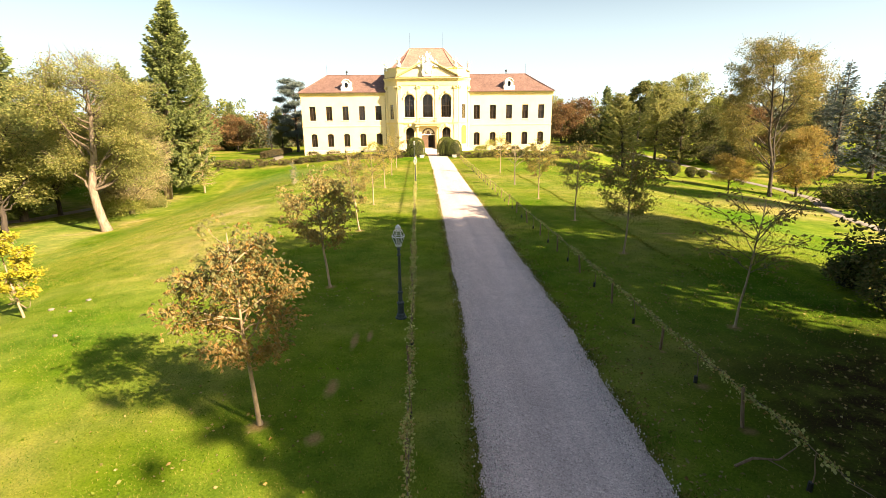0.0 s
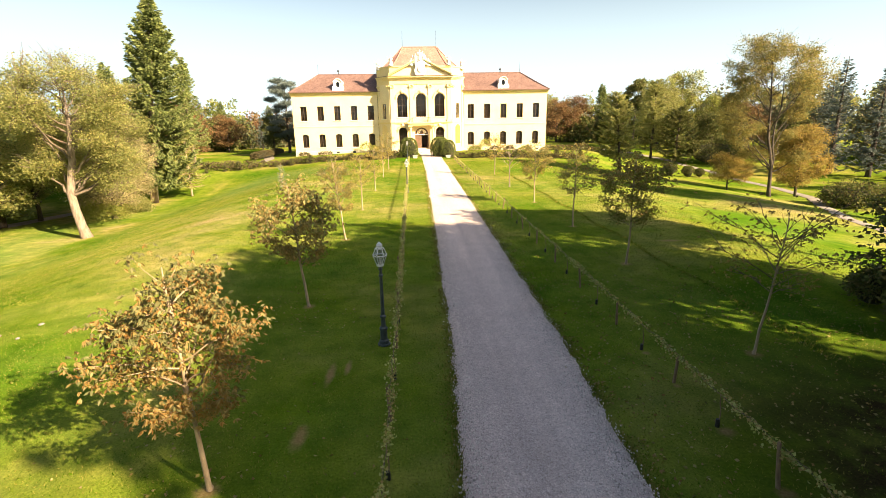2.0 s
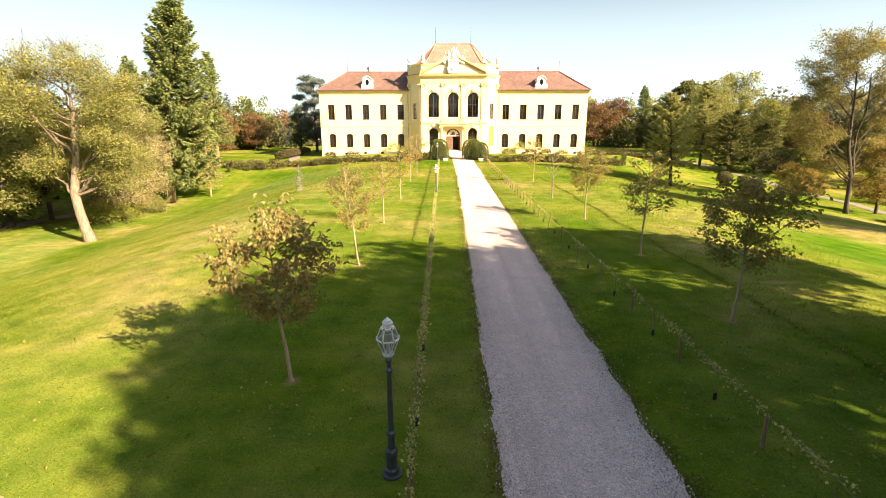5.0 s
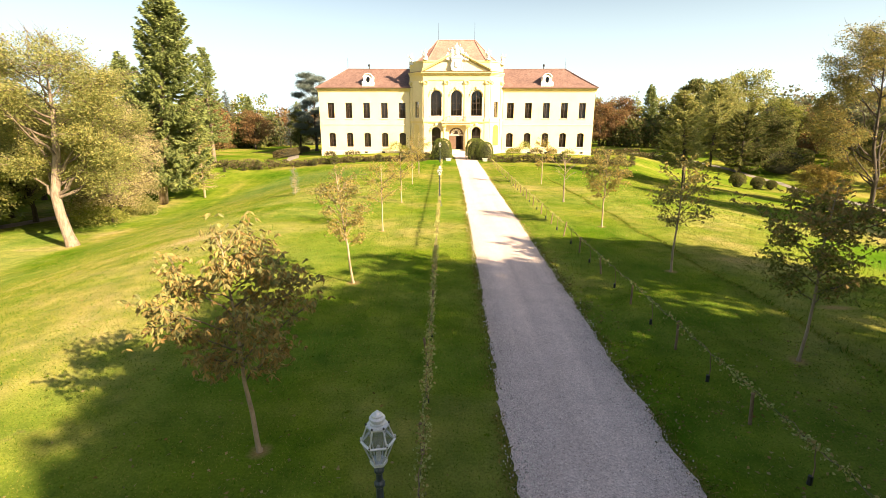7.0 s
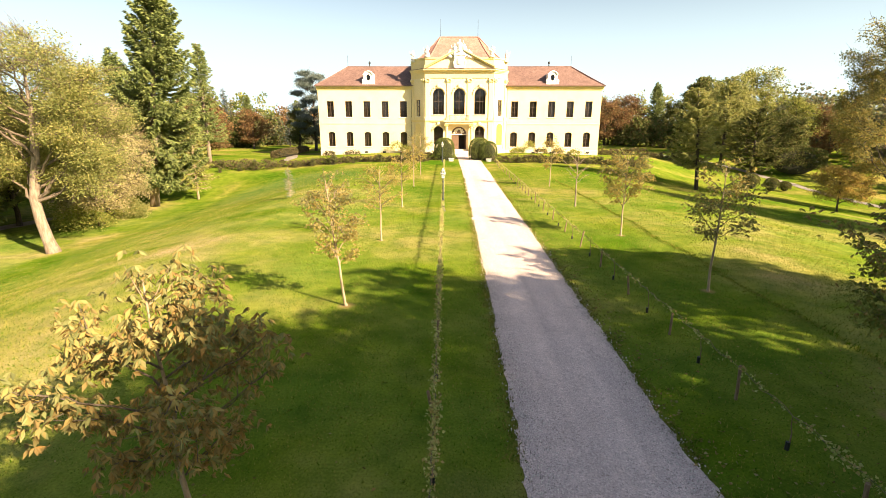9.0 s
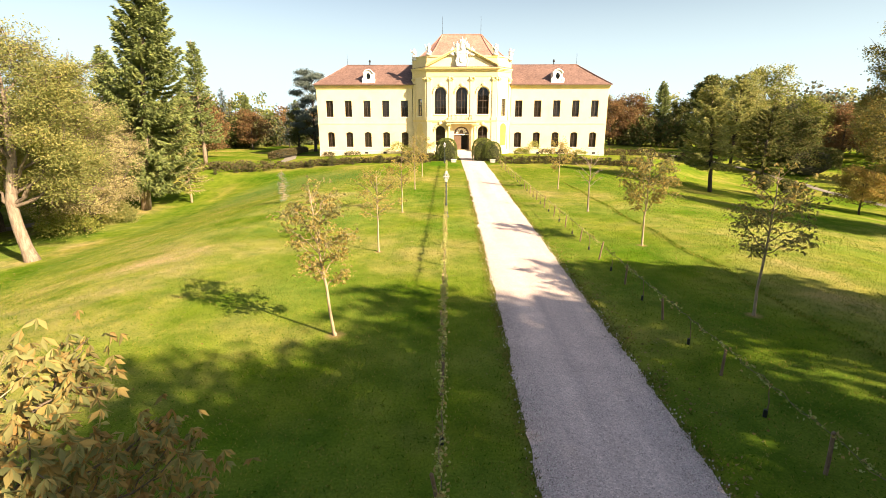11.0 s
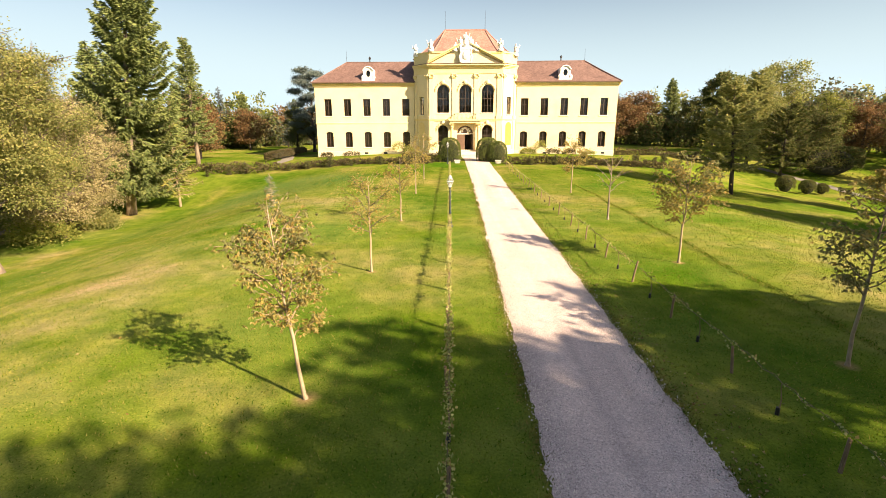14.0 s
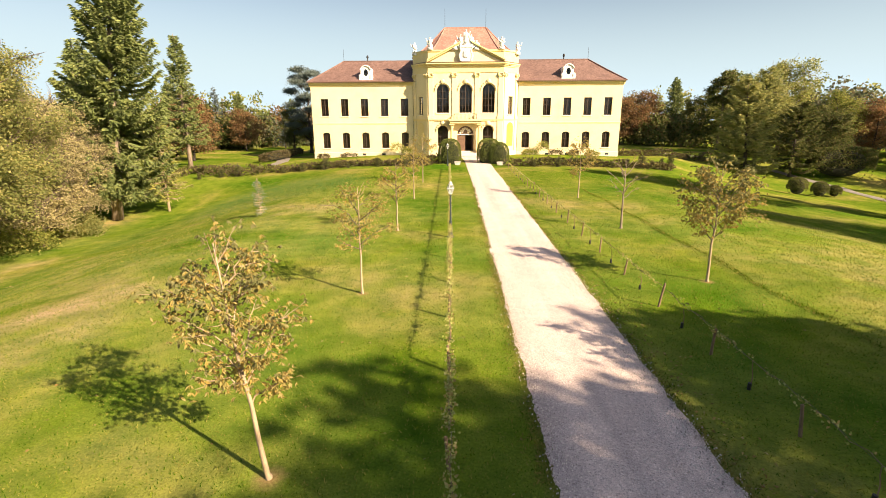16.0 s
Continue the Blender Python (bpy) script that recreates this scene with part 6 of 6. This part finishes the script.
# stone blocks where the drive meets the forecourt
for x, y in ((-0.9, 98.5), (5.6, 98.0), (-0.6, 113.2), (4.0, 113.2)):
    s = Shape()
    s.box(-0.4, -0.25, -0.1, 0.4, 0.25, 0.38, bevel=0.04)
    s.box(-0.5, -0.33, 0.38, 0.5, 0.33, 0.5, bevel=0.03)
    tagged(part("stone_bench", s, STEP_STONE, None, "", pose(x, y, ground_z(x, y))), "pale stone bench block beside the drive", "bench", "stone blocks at the forecourt")

# a line of rougher grass, added to stand in for a step's dark shadow
def step_shadow_line():
    nr = np.random.default_rng(9)
    n = 4200
    y = nr.uniform(14, 72, n)
    x = 11.75 + 0.12 * np.sin(y * 0.7) + nr.normal(size=n) * 0.09
    P = np.stack([x, y, np.full(n, 0.0)], axis=1)
    W = nr.normal(size=(n, 3)) * np.array((0.5, 0.5, 0.2)) + np.array((0.25, 0, 0.8))
    return leaf_mesh("rough_grass", P, W, 0.14, 0.02, BLADE, nr)


tagged(part("rough_grass", step_shadow_line(), None), "line of added grass standing in for a step's shadow", "grass", kind="stuff")
for i, (x, y, r) in enumerate(((-14.9, 18.4, 0.12), (-14.0, 19.2, 0.1), (-13.9, 18.0, 0.08), (-12.7, 15.6, 0.09))):
    s = Shape()
    s.blob((0, 0, r * 0.2), (r, r * 0.8, r * 0.5), 0, 6, 9, 0.4)
    tagged(part("field_stone", s, FOOTPATH, None, "", pose(x, y, ground_z(x, y), 0, 0, i * 50), True), "pale field stone lying in the grass", "stone", "pale stones on the lawn")
s = Shape()
s.tube([(-0.6, 0, 0.08), (-0.2, 0.1, 0.16), (0.3, 0.05, 0.14), (0.75, 0.2, 0.3)], [0.03, 0.027, 0.02, 0.01], 6)
s.tube([(0.1, 0.06, 0.14), (0.3, -0.2, 0.1)], [0.015, 0.006], 5)
tagged(part("fallen_branch", s, POST_WOOD, None, "", pose(6.1, 8.3, 0)), "fallen dry branch beside a post", "branch")

# ---- grass, fallen leaves and loose gravel ----
def grass(n, x0, x1, y0, y1, ln, wd, seed):
    nr = np.random.default_rng(seed)
    x, y = nr.uniform(x0, x1, n), nr.uniform(y0, y1, n)
    off = np.abs(x - drive_x(y)) > 1.68 + nr.normal(size=n) * 0.07
    off &= (nr.random(n) < 0.25) | ~((x > 6.2) & (y < 15) & (x - 0.85 * y > -3.5))        # sparse turf on the leaf litter and its painted shade
    for cx, cy, rx, ry in WORN:
        off &= ((x - cx) / rx) ** 2 + ((y - cy) / ry) ** 2 > 0.9
    off &= nr.random(n) < np.clip((np.minimum(x - x0, x1 - x) + 1) / 9, 0.05, 1)
    x, y = x[off], y[off]
    k = len(x)
    z = np.array([ground_z(a, b) for a, b in zip(x, y)])
    a = nr.uniform(0, 6.283, k)
    s = ln * nr.uniform(0.4, 1.3, k)
    v = np.empty((k, 3, 3))
    w = wd * nr.uniform(0.6, 1.3, k)
    v[:, 0] = np.stack([x - w * np.cos(a), y - w * np.sin(a), z - 0.005], axis=1)
    v[:, 1] = np.stack([x + w * np.cos(a), y + w * np.sin(a), z - 0.005], axis=1)
    tilt = nr.uniform(0, 6.283, k)
    v[:, 2] = np.stack([x + s * 0.6 * np.cos(tilt), y + s * 0.6 * np.sin(tilt), z + s * nr.uniform(0.4, 0.95, k)], axis=1)
    return raw_mesh("grass", v.reshape(-1, 3), np.arange(3 * k), BLADE)


for i, (n, x0, x1, y0, y1, ln, wd) in enumerate(((200000, -18, 20, 5, 22, 0.06, 0.008), (250000, -36, 26, 22, 46, 0.07, 0.013), (150000, -36, 40, 46, 92, 0.09, 0.022))):
    tagged(part("grass", grass(n, x0, x1, y0, y1, ln, wd, i), None), "short mown grass blades of the lawn", "grass", kind="stuff")
nr = np.random.default_rng(77)
k = 1500
P = np.stack([nr.uniform(-30, 22, k), nr.uniform(5, 75, k), np.zeros(k)], axis=1)
near = [(-4.35, 10.2), (-4.64, 19.1), (9.85, 23.4), (-33, 52), (-30, 56)]
for i in range(700):
    c = near[i % 5]
    P[i, :2] = np.array(c) + nr.normal(size=2) * (1.7 if i % 5 < 3 else 5.0)
side = np.stack([4.35 + np.abs(nr.normal(size=1000)) * 0.6, 5 + 40 * nr.random(1000) ** 1.3, np.zeros(1000)], axis=1)
shady = np.stack([nr.uniform(5.5, 15, 1500), nr.uniform(5, 22, 1500), np.zeros(1500)], axis=1)
P = np.concatenate([P, side, shady])
P = P[np.abs(P[:, 0] - 2.48) > 1.2]
P[:, 2] = [ground_z(a, b) + 0.035 for a, b in P[:, :2]]
tagged(part("fallen_leaves", leaf_mesh("fallen_leaves", P, nr.normal(size=P.shape) * np.array((1, 1, 0.12)), 0.085, 0.055, FALLEN, nr), None), "scattered brown and yellow fallen leaves", "leaves", kind="stuff")


def weeds(n, seed):
    """Small rosettes of broad leaves in the turf."""
    nr = np.random.default_rng(seed)
    x, y = nr.uniform(-14, 15, n), 5 + 43 * nr.random(n) ** 1.3
    ok = (np.abs(x - drive_x(y)) > 1.75) & ~((x > 6.2) & (y < 15) & (x - 0.85 * y > -2))
    x, y = x[ok], y[ok]
    z = np.array([ground_z(a, b) + 0.015 for a, b in zip(x, y)])
    P = np.repeat(np.stack([x, y, z], axis=1), 6, axis=0)
    W = nr.normal(size=P.shape) * np.array((1, 1, 0)) + np.array((0, 0, 0.25))
    return leaf_mesh("clover", P, W, 0.065, 0.04, WEED, nr)


WEED = leafy("broad_turf_leaves", [(0.07, 0.14, 0.008), (0.12, 0.19, 0.013), (0.17, 0.235, 0.025), (0.25, 0.28, 0.07)], 0.35, 0.8, 0.03)
tagged(part("clover", weeds(600, 3), None), "small broad-leaved weeds in the turf", "weeds", kind="stuff")


def fringe(n, seed):
    """Dry tufts and weeds along both edges of the drive."""
    nr = np.random.default_rng(seed)
    sd = nr.choice((-1, 1), n)
    y = 4 + 70 * nr.random(n) ** 1.3
    clump = np.array([noise.noise((float(a) * 0.8, float(b) * 5, 2)) for a, b in zip(y, sd)])
    x = drive_x(y) + sd * (1.72 + np.abs(nr.normal(size=n)) * 0.22)
    x, y = x[clump > -0.15], y[clump > -0.15]
    P = np.stack([x, y, np.full(len(x), 0.0)], axis=1)
    W = nr.normal(size=P.shape) * np.array((0.8, 0.8, 0.2)) + np.array((0, 0, 0.7))
    return leaf_mesh("dry_tufts", P, W, 0.10, 0.018, DRYGRASS, nr)


DRYGRASS = leafy("dry_edge_grass", [(0.13, 0.16, 0.02), (0.22, 0.20, 0.05), (0.34, 0.25, 0.09), (0.08, 0.14, 0.012)], 0.25, 0.8, 0.03)
tagged(part("dry_tufts", fringe(20000, 4), None), "dry grass tufts along the edges of the drive", "grass", kind="stuff")


def pebbles(n, seed):
    nr = np.random.default_rng(seed)
    edge = nr.random(n) < 0.06
    sd = nr.choice((-1, 1), n)
    y = 5 + 45 * nr.random(n) ** 1.4
    x = drive_x(y) + np.where(edge, sd * (1.66 + np.abs(nr.normal(size=n)) * 0.12), nr.uniform(-1.68, 1.68, n))
    r = nr.uniform(0.009, 0.028, n)
    v = np.empty((n, 4, 3))
    for j in range(3):
        a = 2.094 * j + nr.uniform(0, 0.8, n)
        v[:, j] = np.stack([x + r * np.cos(a), y + r * np.sin(a), np.full(n, 0.03)], axis=1)
    v[:, 3] = np.stack([x, y, 0.045 + r * 0.9], axis=1)
    tri = np.array([0, 1, 3, 1, 2, 3, 2, 0, 3])
    return raw_mesh("gravel", v.reshape(-1, 3), (np.arange(n)[:, None] * 4 + tri[None]).ravel(), PEBBLE)


PEBBLE = leafy("pebbles", [(0.31, 0.265, 0.24), (0.50, 0.44, 0.40), (0.62, 0.55, 0.51), (0.80, 0.73, 0.68)], 0.02, 0.85)
tagged(part("gravel", pebbles(45000, 5), None), "loose pale pebbles of the gravel drive", "gravel", kind="stuff")
